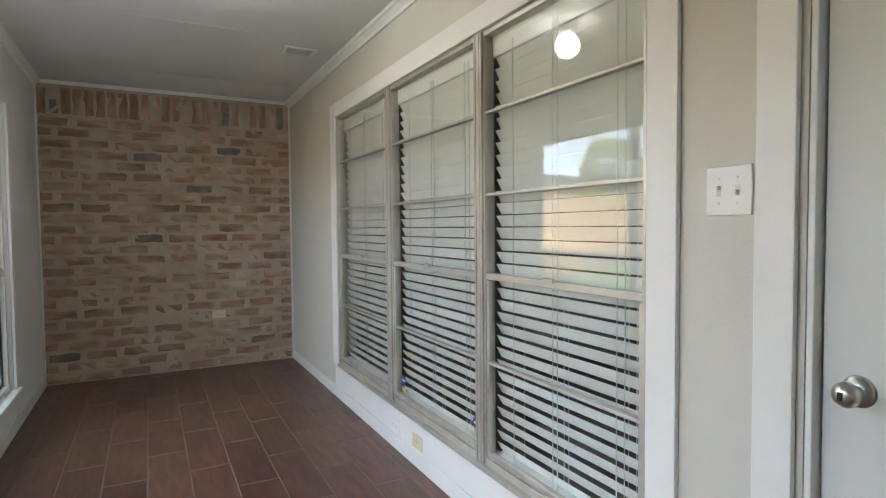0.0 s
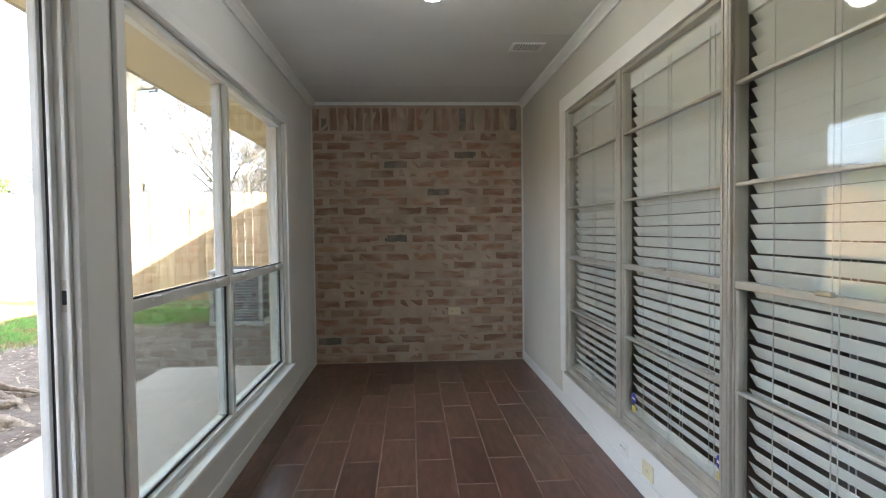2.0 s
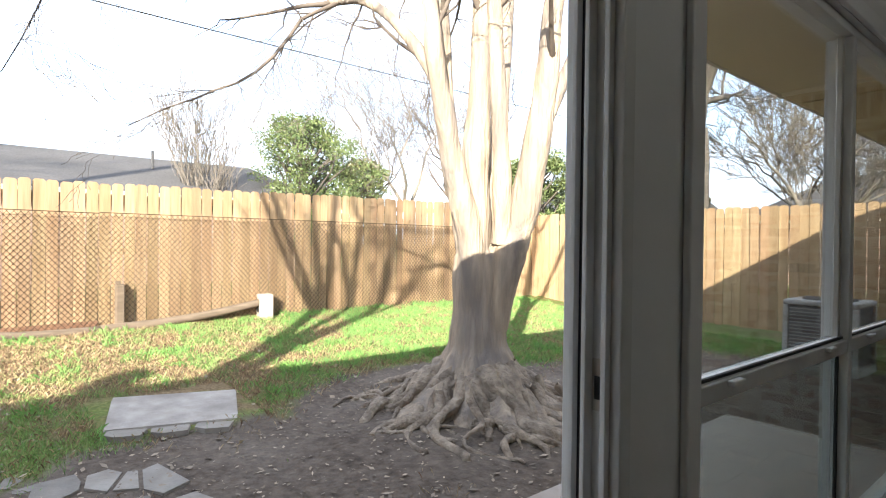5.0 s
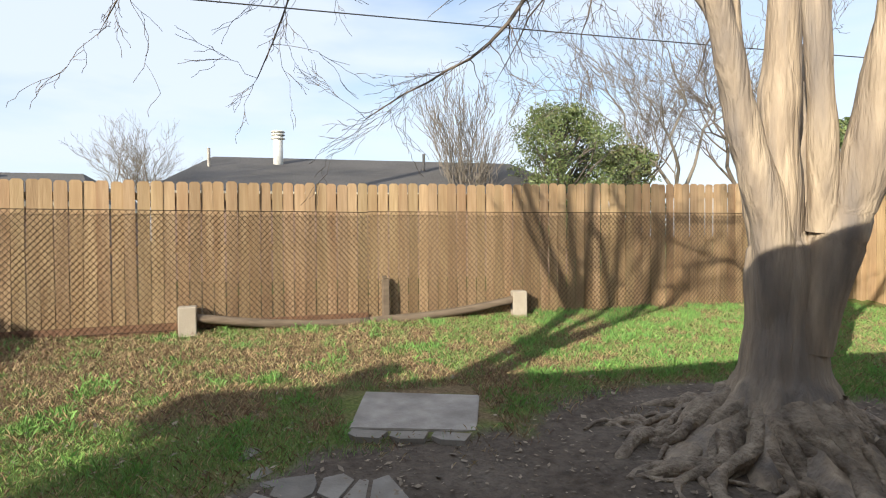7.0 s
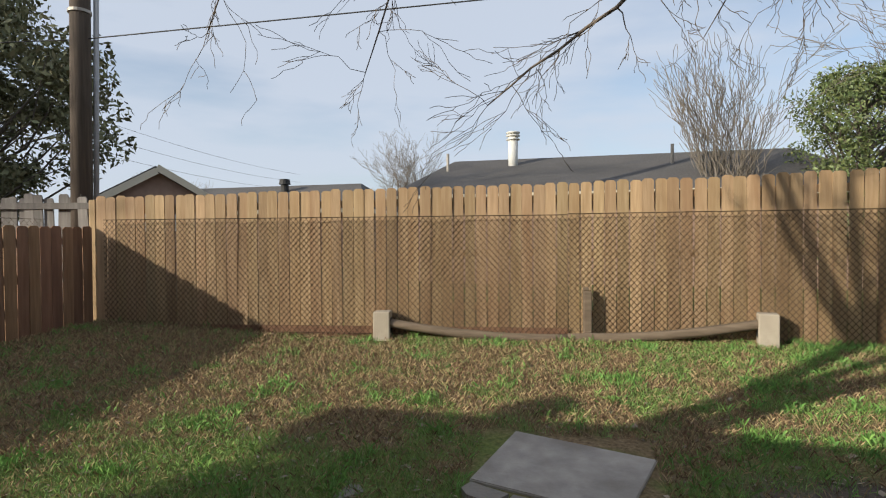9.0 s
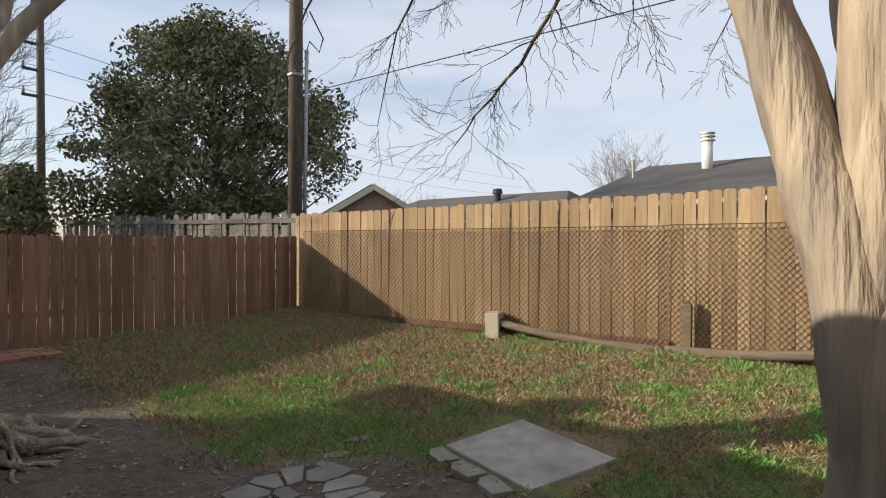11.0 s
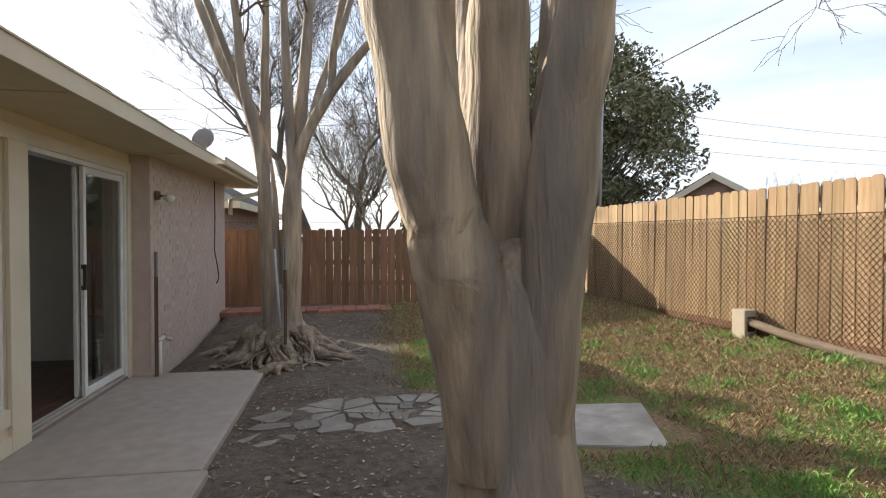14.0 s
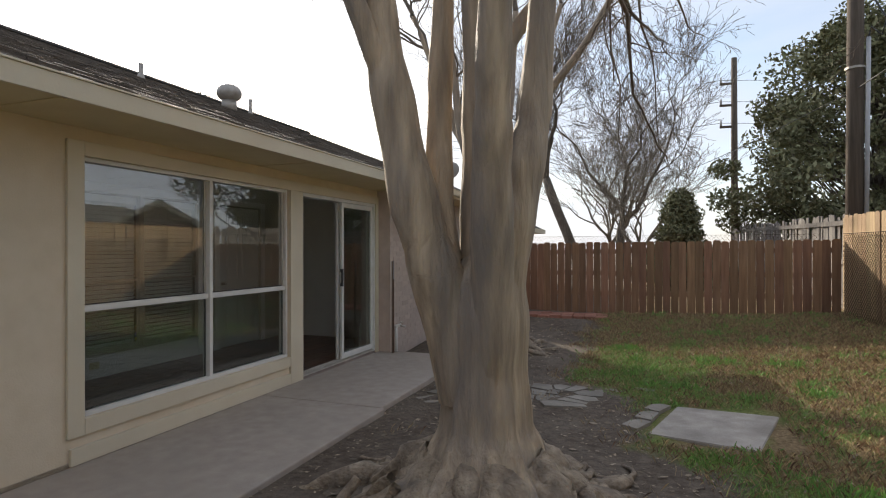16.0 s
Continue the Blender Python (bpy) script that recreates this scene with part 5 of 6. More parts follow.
za = ground_z(*TREE_A)
A = lambda x, y, z: (x - TREE_A[0], y - TREE_A[1], z - za)
crape("smooth pale multi-stemmed bare tree with knotted surface roots", TREE_A, 3.0,
      [(-0.14, 0.88), (-0.02, 0.70), (0.08, 0.54), (0.18, 0.415), (0.3, 0.31), (0.45, 0.245), (0.75, 0.215), (1.0, 0.225), (1.18, 0.205), (1.30, 0.13), (1.38, 0.03)], (1.0, 1.0),
      [([(0.08, 0.05, 0.6), (0.20, 0.13, 1.15), (0.30, 0.18, 1.5), (0.40, 0.21, 1.95), (0.47, 0.23, 2.35), (0.54, 0.22, 2.75), (0.60, 0.20, 3.15), (0.85, 0.2, 4.4)], 0.155, 0.065),
       ([(0.03, -0.06, 0.6), (0.07, -0.16, 1.3), (0.05, -0.26, 1.65), (0.035, -0.34, 1.95), (0.05, -0.44, 2.3), (0.07, -0.56, 2.7), (0.06, -0.64, 3.3), (-0.05, -0.78, 4.4)], 0.125, 0.05),
       ([(0.01, -0.03, 0.6), (0.03, -0.08, 1.3), (0.035, -0.09, 1.95), (0.04, -0.06, 2.4), (0.07, -0.05, 3.3), (0.10, -0.10, 4.6)], 0.15, 0.07),
       ([(-0.05, 0.06, 0.6), (-0.08, 0.15, 1.2), (-0.10, 0.23, 1.65), (-0.12, 0.295, 1.95), (-0.14, 0.355, 2.25), (-0.22, 0.50, 3.1), (-0.40, 0.76, 4.5)], 0.125, 0.06),
       ([(-0.05, -0.02, 0.6), (-0.10, -0.02, 1.3), (-0.17, -0.05, 1.65), (-0.22, -0.10, 1.95), (-0.25, -0.16, 2.3), (-0.30, -0.20, 3.2), (-0.38, -0.18, 4.5)], 0.14, 0.06),
       ([(0.20, 0.06, 1.3), (0.26, 0.0, 1.7), (0.27, -0.04, 2.2), (0.27, -0.10, 2.9), (0.32, -0.2, 3.6), (0.42, -0.4, 4.5)], 0.085, 0.045),
       ([(0.40, 0.21, 1.95), (0.48, 0.28, 2.3), (0.62, 0.40, 2.75), (0.78, 0.55, 3.2), (1.0, 0.85, 4.0)], 0.068, 0.035),
       ([(0.05, -0.44, 2.25), (0.03, -0.55, 2.6), (-0.2, -0.72, 3.0), (-0.5, -0.85, 3.25), (-0.62, -1.1, 3.2)], 0.062, 0.028)],
      [([A(-3.05, 2.95, 3.25), A(-3.14, 2.69, 3.08), A(-3.17, 2.34, 2.60), A(-3.32, 1.95, 2.36), A(-3.46, 1.55, 2.13)], 0.019, 0.004),
       ([A(-3.0, 3.0, 3.3), A(-3.2, 1.9, 3.6), A(-3.35, 1.1, 3.0), A(-3.4, 0.85, 2.35)], 0.016, 0.003),
       ([A(-2.5, 3.3, 4.2), A(-2.9, 1.6, 4.0), A(-3.0, 0.5, 3.2), A(-3.0, 0.1, 2.5)], 0.018, 0.003),
       ([A(-2.9, 4.6, 4.4), A(-4.2, 3.9, 4.1), A(-4.6, 3.2, 3.4), A(-4.7, 2.9, 2.8)], 0.018, 0.003),
       ([A(-2.9, 4.6, 4.4), A(-4.4, 5.4, 4.2), A(-5.2, 5.6, 3.5), A(-5.5, 5.6, 2.9)], 0.02, 0.003),
       ([A(-2.9, 3.3, 3.9), A(-3.05, 3.15, 3.2), A(-3.0, 3.0, 2.9), A(-3.06, 2.95, 2.55)], 0.012, 0.003),
       ([A(-2.7, 3.6, 4.0), A(-2.95, 3.5, 3.3), A(-2.9, 3.42, 2.85)], 0.010, 0.003),
       ([A(-3.08, 2.9, 3.28), A(-3.4, 2.3, 3.5), A(-3.6, 1.7, 3.3), A(-3.8, 1.2, 3.35)], 0.014, 0.003)],
      (27, 7, 1.0, 0.085), 21)

crape("bare multi-stemmed tree with spreading roots by the house", TREE_B, 8.0,
      [(-0.12, 0.42), (0.05, 0.33), (0.2, 0.25), (0.4, 0.19), (0.6, 0.17), (0.8, 0.14)], (1.15, 0.9),
      [([(0.09, 0, 0.1), (0.12, 0.0, 0.8), (0.15, 0.01, 1.5), (0.19, 0.0, 2.2), (0.38, -0.08, 2.9), (0.72, -0.22, 3.5), (1.05, -0.4, 4.3)], 0.155, 0.05),
       ([(-0.07, 0, 0.1), (-0.10, 0.02, 0.8), (-0.12, 0.03, 1.5), (-0.15, 0.03, 2.2), (-0.24, -0.08, 3.1), (-0.30, -0.15, 3.9), (-0.36, -0.2, 4.9)], 0.15, 0.045),
       ([(0.18, 0.0, 1.9), (0.29, 0.04, 2.6), (0.43, 0.10, 3.2), (0.48, 0.15, 3.9), (0.6, 0.2, 4.8)], 0.075, 0.04),
       ([(0.17, 0.0, 1.8), (0.19, -0.06, 2.6), (0.21, -0.12, 3.2), (0.20, -0.15, 3.9), (0.22, -0.3, 4.8)], 0.07, 0.04),
       ([(-0.13, 0.03, 1.85), (-0.20, 0.08, 2.3), (-0.37, 0.16, 2.7), (-0.62, 0.25, 3.1), (-0.97, 0.35, 3.55), (-1.4, 0.5, 4.0), (-1.8, 0.6, 4.6)], 0.085, 0.038),
       ([(-0.14, 0.03, 2.0), (-0.10, 0.14, 2.9), (-0.06, 0.2, 3.9), (-0.1, 0.4, 5.0)], 0.07, 0.035),
       ([(-0.35, 0.15, 2.66), (-0.50, -0.02, 3.3), (-0.75, -0.25, 4.1), (-1.0, -0.4, 5.0)], 0.055, 0.032),
       ([(-0.60, 0.24, 3.07), (-0.64, 0.36, 3.6), (-0.8, 0.6, 4.3), (-1.0, 0.9, 5.2)], 0.05, 0.032),
       ([(0.38, -0.08, 2.9), (0.60, 0.05, 3.5), (0.85, 0.2, 4.2), (1.1, 0.3, 4.9)], 0.05, 0.032)],
      [], (20, 17, 0.85, 0.07), 33, crown_len=1.35, crown_depth=5)

pole_t = thing("metal_tube", (TREE_B[0] + 0.02, TREE_B[1] + 0.24, ground_z(*TREE_B) + 0.02), "long grey metal tube propped against the tree", "tube")
part("lower_tube", cyl(bmesh.new(), (-0.05, 0.06, 0), (0.04, -0.03, 1.2), 0.016, None, 10), "pvc_grey", pole_t, "", True)
part("upper_tube", cyl(bmesh.new(), (0.04, -0.03, 1.19), (0.085, -0.075, 2.2), 0.012, None, 10), "galvanised", pole_t, "", True)


def bare_tree(base, height, seed, label, r=0.14, mat="bark_pale", forks=3, depth=4, lean=(0, 0), fork_at=0.3, spread=0.7, opening=0.6):
    t = thing("tree", (base[0], base[1], 0.1), label, "tree")
    rng = random.Random(seed)
    fork = Vector((lean[0] * fork_at * height, lean[1] * fork_at * height, height * fork_at))
    tb = Tubes()
    tb.add(bend(rng, (0, 0, -0.2), fork, 6, 0.03), [r * 1.25] + [r] * 5 + [r * 0.85], 12, 0.12)
    child("trunk", tb.mesh("trunk", mat), t)
    cr = Tubes()
    for k in range(forks):
        a = 2 * math.pi * (k + rng.uniform(-0.3, 0.3)) / forks
        d = Vector((math.cos(a) * opening + lean[0], math.sin(a) * opening + lean[1], 1.0))
        grow(cr, rng, fork, d, height * 0.33, r * 0.62, depth, 0.006, 0.0, (2, 4), spread, 0.64)
    child("crown", cr.mesh("crown", mat), t, "bare twigs")
    return t


def leafy(base, height, rad, seed, label, mat, leaves=9000, size=0.11, z0=1.0, cone=False, trunk_r=0.2, clumps=60, tuft=1.0):
    """A trunk, limbs to many clumps, and leaves scattered unevenly about the clumps."""
    t = thing("tree", (base[0], base[1], 0.1), label, "tree")
    rng = random.Random(seed)
    tb = Tubes()
    tb.add(bend(rng, (0, 0, -0.2), (rng.uniform(-0.3, 0.3), rng.uniform(-0.3, 0.3), height * 0.75), 8, 0.03), [trunk_r * (1 - 0.1 * i) for i in range(9)], 10, 0.15)
    child("trunk", tb.mesh("trunk", "bark_dark"), t)
    limb, cs = Tubes(), []
    for k in range(clumps):
        u = rng.random()
        z = z0 + (height - z0) * u
        a = rng.uniform(0, 2 * math.pi)
        rr = rad * ((1 - u) * 0.95 + 0.05) if cone else rad * math.sin(math.pi * min(0.97, 0.16 + 0.78 * u)) ** 0.7
        rr *= 1 + 0.7 * noise.noise(Vector((math.cos(a) * 1.3, math.sin(a) * 1.3, u * 2.2 + seed)))
        q = min(rad * 1.06, rr * math.sqrt(rng.uniform(0.15, 1.0)) * rng.uniform(0.8, 1.12))
        c = Vector((math.cos(a) * q, math.sin(a) * q, z))
        cs.append((c, rng.uniform(0.12, 0.26) * tuft * rad * (0.85 if cone else 1.0)))
        limb.add(bend(rng, (0, 0, max(z0 * 0.5, z - rr * 0.8)), c, 4, 0.08), [0.05 * trunk_r / 0.2, 0.04, 0.03, 0.02, 0.01], 4)
    child("branching", limb.mesh("branching", "bark_dark"), t)
    n = leaves
    pick = np.random.RandomState(seed)
    idx = pick.randint(0, clumps, n)
    C = np.array([tuple(c) for c, _ in cs])[idx]
    R = np.array([r for _, r in cs])[idx]
    N = pick.normal(0, 0.55, (n, 3))
    N /= np.maximum(1.0, np.linalg.norm(N, axis=1) / 1.05)[:, None]
    P = C + N * R[:, None] * np.array([1.15, 1.15, 0.8])
    U = pick.normal(0, 1, (n, 3))
    U /= np.linalg.norm(U, axis=1)[:, None]
    W = np.cross(U, pick.normal(0, 1, (n, 3)))
    W /= np.linalg.norm(W, axis=1)[:, None]
    s = size * pick.uniform(0.6, 1.3, n)[:, None]
    V = np.stack([P - U * s, P + W * s * 0.45, P + U * s, P - W * s * 0.45], 1).reshape(-1, 3)
    me = bpy.data.meshes.new("crown")
    me.from_pydata(V.tolist(), [], np.arange(4 * n).reshape(-1, 4).tolist())
    me.materials.append(M[mat])
    child("crown", me, t, "leafy crown")
    return t


leafy((-9.7, -13.0), 8.1, 4.2, 1, "large dark evergreen oak behind the corner", "leaf_dark", 64000, 0.085, 1.2, trunk_r=0.3, clumps=210, tuft=0.75)
leafy((-4.2, -11.6), 2.95, 1.5, 2, "dark green cone-shaped cedar", "leaf_dark", 26000, 0.065, 0.2, True, 0.1, 130)
leafy((-13.6, 7.7), 4.6, 2.1, 3, "rounded olive-green evergreen tree behind the fence", "leaf_mid", 34000, 0.042, 0.9, trunk_r=0.14, clumps=150, tuft=0.8)
leafy((-15.2, 10.6), 4.0, 1.5, 4, "low olive bush half bare", "leaf_olive", 3500, 0.10, 0.6, trunk_r=0.1, clumps=60)
leafy((-10.6, 14.2), 4.0, 1.6, 5, "dark green bushy tree behind the fence", "leaf_mid", 30000, 0.052, 0.8, trunk_r=0.14)
leafy((-8.2, 19.5), 5.0, 1.0, 6, "small yellow-green conifer far off", "leaf_olive", 5000, 0.11, 0.8, True, 0.1)
leafy((17.0, -14.0), 8.5, 1.8, 7, "pine top beyond the house roof", "leaf_dark", 4500, 0.16, 5.8, trunk_r=0.16, clumps=24)
bare_tree((-13.4, 5.0), 6.3, 11, "upright grey bare shrub behind the fence", 0.05, "bark_pale", 10, 3, fork_at=0.06, spread=0.22, opening=0.16)
bare_tree((-30.0, -7.3), 6.6, 12, "far pale bare rounded tree", 0.14, "bark_pale", 6, 4, fork_at=0.25, opening=0.4)
bare_tree((-13.4, 11.5), 7.5, 13, "pale bare tree behind the fence", 0.10, "bark_pale", 3, 4, lean=(0.1, -0.2))
bare_tree((-14.5, 14.5), 8.0, 14, "tangled bare tree behind the fence", 0.12, "bark_twig", 4, 4)
bare_tree((-17.0, 12.0), 6.5, 15, "reddish bare tree behind the fence", 0.10, "bark_twig", 5, 4)
bare_tree((-4.85, 12.7), 10.0, 16, "large forked bare tree with grey bark", 0.3, "bark_dark", 3, 5, fork_at=0.38)
bare_tree((-3.4, 16.0), 6.2, 17, "dense twiggy bare tree", 0.12, "bark_pale", 6, 5, fork_at=0.2)
bare_tree((-0.5, -19.0), 11.5, 18, "dark leaning bare tree beyond the low fence", 0.22, "bark_dark", 3, 5, lean=(0.35, 0.0), fork_at=0.4)
bare_tree((-3.0, -15.5), 6.5, 19, "greyish twiggy tree far off", 0.10, "bark_pale", 6, 4, fork_at=0.15)
bare_tree((-1.8, -18.0), 7.5, 20, "greyish twiggy tree far off", 0.12, "bark_pale", 5, 4, fork_at=0.2)
bare_tree((-2.3, -18.0), 10.0, 23, "dark crooked bare tree", 0.18, "bark_dark", 4, 5, fork_at=0.25)
bare_tree((-22.0, -16.0), 4.5, 22, "far bare tree behind roofs", 0.08, "bark_pale", 6, 3, fork_at=0.2)

# ---- poles and wires ----
up = thing("utility_pole", (-6.62, -4.62, 0.1), "tall brown wooden utility pole with a grey conduit", "utility pole")
part("shaft", cyl(bmesh.new(), (0, 0, -0.3), (-0.05, 0.05, 10.0), 0.14, 0.11, 20), "pole_wood", up, "", True)
part("conduit", cyl(bmesh.new(), (-0.15, 0.10, 1.4), (-0.18, 0.14, 4.9), 0.035, None, 12), "pvc_grey", up, "grey plastic conduit", True)
for z in (4.4,):
    part("strap", cyl(bmesh.new(), (-0.02, 0.02, z), (-0.02, 0.02, z + 0.04), 0.146, None, 20), "galvanised", up)
tb = Tubes()
tb.add([(-0.18, 0.14, 4.9), (-0.2, 0.2, 5.05), (-0.3, 0.35, 4.85), (-0.35, 0.4, 5.1), (-0.2, 0.2, 5.6)], [0.014] * 5, 6)
child("cable_loop", tb.mesh("cable_loop", "wire"), up)

fp = thing("power_pole", (-6.7, -19.2, 0.1), "far dark power pole with three side arms", "power pole")
part("shaft", cyl(bmesh.new(), (0, 0, -0.3), (0, 0, 9.3), 0.15, 0.11, 14), "pole_wood", fp, "", True)
for z in (6.4, 7.3, 8.2):
    arm = part("arm", boxes(((0.0, -0.05, z), (0.55, 0.05, z + 0.09)), bevel=0.01), "pole_wood", fp)
    part("insulator", cyl(bmesh.new(), (0.5, 0, z + 0.09), (0.5, 0, z + 0.32), 0.05, 0.035, 10), "pvc_grey", arm, "grey insulator", True)


def cable(a, b, sag, label, r=0.009):
    tb = Tubes()
    a, b = Vector(a), Vector(b)
    tb.add([a.lerp(b, i / 24) + Vector((0, 0, -sag * math.sin(math.pi * i / 24))) for i in range(25)], [r] * 25, 5)
    tagged(new("overhead_cable", tb.mesh("overhead_cable", "wire")), label, "cable")


cable((-6.64, -4.6, 4.15), (-8.3, 16.0, 4.75), 0.05, "thin black cable strung over the back fence")
cable((-6.64, -4.6, 4.15), (-2.0, -26.0, 5.0), 0.4, "thin black cable running off behind", 0.008)
for z in (6.72, 7.62, 8.52):
    cable((-6.2, -19.2, z), (30.0, -24.0, z + 0.5), 0.8, "thin far power line overhead", 0.010)
    cable((-6.2, -19.2, z), (-60.0, -30.0, z + 0.5), 0.9, "thin far power line overhead", 0.010)


# ---- neighbours' houses ----
def hip_house(name_label, x0, x1, y0, y1, eave, ridge, hip, roof_mat="shingle_dark", along="y", windows=()):
    hs = thing("house", ((x0 + x1) / 2, (y0 + y1) / 2, 0), name_label, "house")
    cx, cy = (x1 - x0) / 2, (y1 - y0) / 2
    part("wall", boxes(((-cx + 0.4, -cy + 0.4, -0.1), (cx - 0.4, cy - 0.4, eave + 0.02))), "house_wall", hs)
    bm = bmesh.new()
    base = [bm.verts.new((sx * cx, sy * cy, eave)) for sx, sy in ((-1, -1), (1, -1), (1, 1), (-1, 1))]
    if along == "y":
        r0, r1 = bm.verts.new((0, -cy + hip, ridge)), bm.verts.new((0, cy - hip, ridge))
        fs = ((base[0], base[1], r0), (base[1], base[2], r1, r0), (base[2], base[3], r1), (base[3], base[0], r0, r1))
    else:
        r0, r1 = bm.verts.new((-cx + hip, 0, ridge)), bm.verts.new((cx - hip, 0, ridge))
        fs = ((base[0], base[1], r1, r0), (base[1], base[2], r1), (base[2], base[3], r0, r1), (base[3], base[0], r0))
    for f in fs:
        bm.faces.new(f)
    bm.faces.new(base[::-1])
    part("roof", bm, roof_mat, hs)
    e = eave
    part("fascia", boxes(((-cx - 0.02, -cy - 0.02, e - 0.14), (cx + 0.02, -cy + 0.02, e + 0.01)), ((-cx - 0.02, cy - 0.02, e - 0.14), (cx + 0.02, cy + 0.02, e + 0.01)), ((cx - 0.02, -cy + 0.021, e - 0.14), (cx + 0.02, cy - 0.021, e + 0.01)), ((-cx - 0.02, -cy + 0.021, e - 0.14), (-cx + 0.02, cy - 0.021, e + 0.01))), "trim_cream", hs)
    return hs


hip_house("low brick house with a dark hipped shingle roof", -20.0, -12.4, -2.3, 8.0, 2.35, 3.62, 0.8)
fl = thing("chimney_flue", (-15.4, 0.28, 3.4), "pale cylindrical metal chimney flue with a ringed cap", "chimney")
flue = part("flue", cyl(bmesh.new(), (0, 0, -0.4), (0, 0, 0.72), 0.13, None, 20), "pvc_white", fl, "", True)
part("collar", cyl(bmesh.new(), (0, 0, -0.42), (0, 0, -0.22), 0.26, 0.14, 20), "pvc_white", fl, "", True)
for z in (0.62, 0.72, 0.80):
    part("cap_ring", cyl(bmesh.new(), (0, 0, z), (0, 0, z + 0.035), 0.19, 0.17, 20), "pvc_white", flue, "", True)
for (x, y, z) in ((-14.9, -1.4, 3.35), (-14.9, 4.2, 3.35)):
    rp = thing("vent_pipe", (x, y, z), "small pipe on the neighbour's roof", "vent pipe")
    part("pipe", cyl(bmesh.new(), (0, 0, -0.2), (0, 0, 0.3), 0.04, None, 8), "galvanised", rp)
hip_house("long low house with a dark roof far off", -26.0, -19.0, -17.0, -5.5, 2.5, 3.75, 1.5)
hip_house("white-gabled house beyond the side fence", -16.0, -8.5, 16.5, 24.0, 2.2, 3.6, 0.3, along="x")
hip_house("grey-roofed house beyond the side fence", -7.5, 3.0, 21.0, 29.0, 2.3, 4.0, 2.0, along="x")
hip_house("neighbour's brick house beyond the low fence", 0.4, 8.0, -14.5, -6.4, 2.15, 3.6, 2.5, along="x")
sh = thing("shed", (-12.4, -8.6, -0.15), "brown gabled shed with a dark roof and pale trim", "shed", rz=-45)
bm = bmesh.new()
sec = [(-1.5, 0), (1.5, 0), (1.5, 2.25), (0, 3.15), (-1.5, 2.25)]
fa, fb = ([bm.verts.new((y, x, z)) for y, z in sec] for x in (1.6, -3.0))
bm.faces.new(fa), bm.faces.new(fb[::-1])
for i in range(5):
    j = (i + 1) % 5
    bm.faces.new((fa[j], fa[i], fb[i], fb[j]))
part("wall", bm, "house_wall", sh)
for s in (-1, 1):
    bm = boxes(((-0.04, -3.2, 0), (1.95, 1.8, 0.06)))
    bmesh.ops.transform(bm, matrix=(pose(0, 0, 3.17, 0, 31, 0) if s > 0 else pose(0, 0, 3.17, 0, 0, 180) @ pose(0, 1.4, 0, 0, 31, 0)), verts=bm.verts)
    part("roof", bm, "shingle_dark", sh)
    bm = boxes(((0, 1.78, -0.12), (1.93, 1.83, 0.03)))
    bmesh.ops.transform(bm, matrix=pose(0, 0, 3.17, 0, 31 if s > 0 else 149, 0), verts=bm.verts)
    part("barge_board", bm, "trim_cream", sh)
part("window", boxes(((-0.55, 1.605, 1.75), (0.35, 1.64, 2.15)), bevel=0.02), "pvc_white", sh)
for (x, y, z) in ((-21.5, -10.0, 3.5),):
    tv = thing("roof_vent", (x, y, z), "dark turbine vent on a far roof", "roof vent")
    part("collar", cyl(bmesh.new(), (0, 0, -0.2), (0, 0, 0.2), 0.16, None, 14), "dark", tv)
    part("cap", cyl(bmesh.new(), (0, 0, 0.2), (0, 0, 0.42), 0.24, 0.2, 14), "dark", tv)

# air conditioner by the side fence
ac = thing("air_conditioner", (-1.15, 8.45, ground_z(-1.15, 8.45)), "square grey outdoor air conditioner unit", "air conditioner")
part("coil", boxes(((-0.34, -0.34, 0.06), (0.34, 0.34, 0.74)), bevel=0.03), "ac_coil", ac)
part("base", boxes(((-0.38, -0.38, -0.05), (0.38, 0.38, 0.06)), bevel=0.01), "ac_body", ac)
ac_top = part("top", boxes(((-0.375, -0.375, 0.74), (0.375, 0.375, 0.80)), bevel=0.02), "ac_body", ac)
for sx, sy in ((-1, -1), (1, -1), (1, 1), (-1, 1)):
    part("corner_post", boxes(((sx * 0.345 - 0.03, sy * 0.345 - 0.03, 0.06), (sx * 0.345 + 0.03, sy * 0.345 + 0.03, 0.74)), bevel=0.01), "ac_body", ac)
me = mesh_of(boxes(((-0.31, -0.004, -0.006), (0.31, 0.004, 0.006))), "grille_bar", "ac_body")
for i in range(16):
    piece("grille_bar", me, ac, pose(0, -0.352, 0.10 + 0.04 * i))
    piece("grille_bar", me, ac, pose(-0.352, 0, 0.10 + 0.04 * i, 0, 0, 90))
part("fan_guard", cyl(bmesh.new(), (0, 0, 0.80), (0, 0, 0.815), 0.28, 0.27, 28), "dark", ac_top, "dark round fan guard")


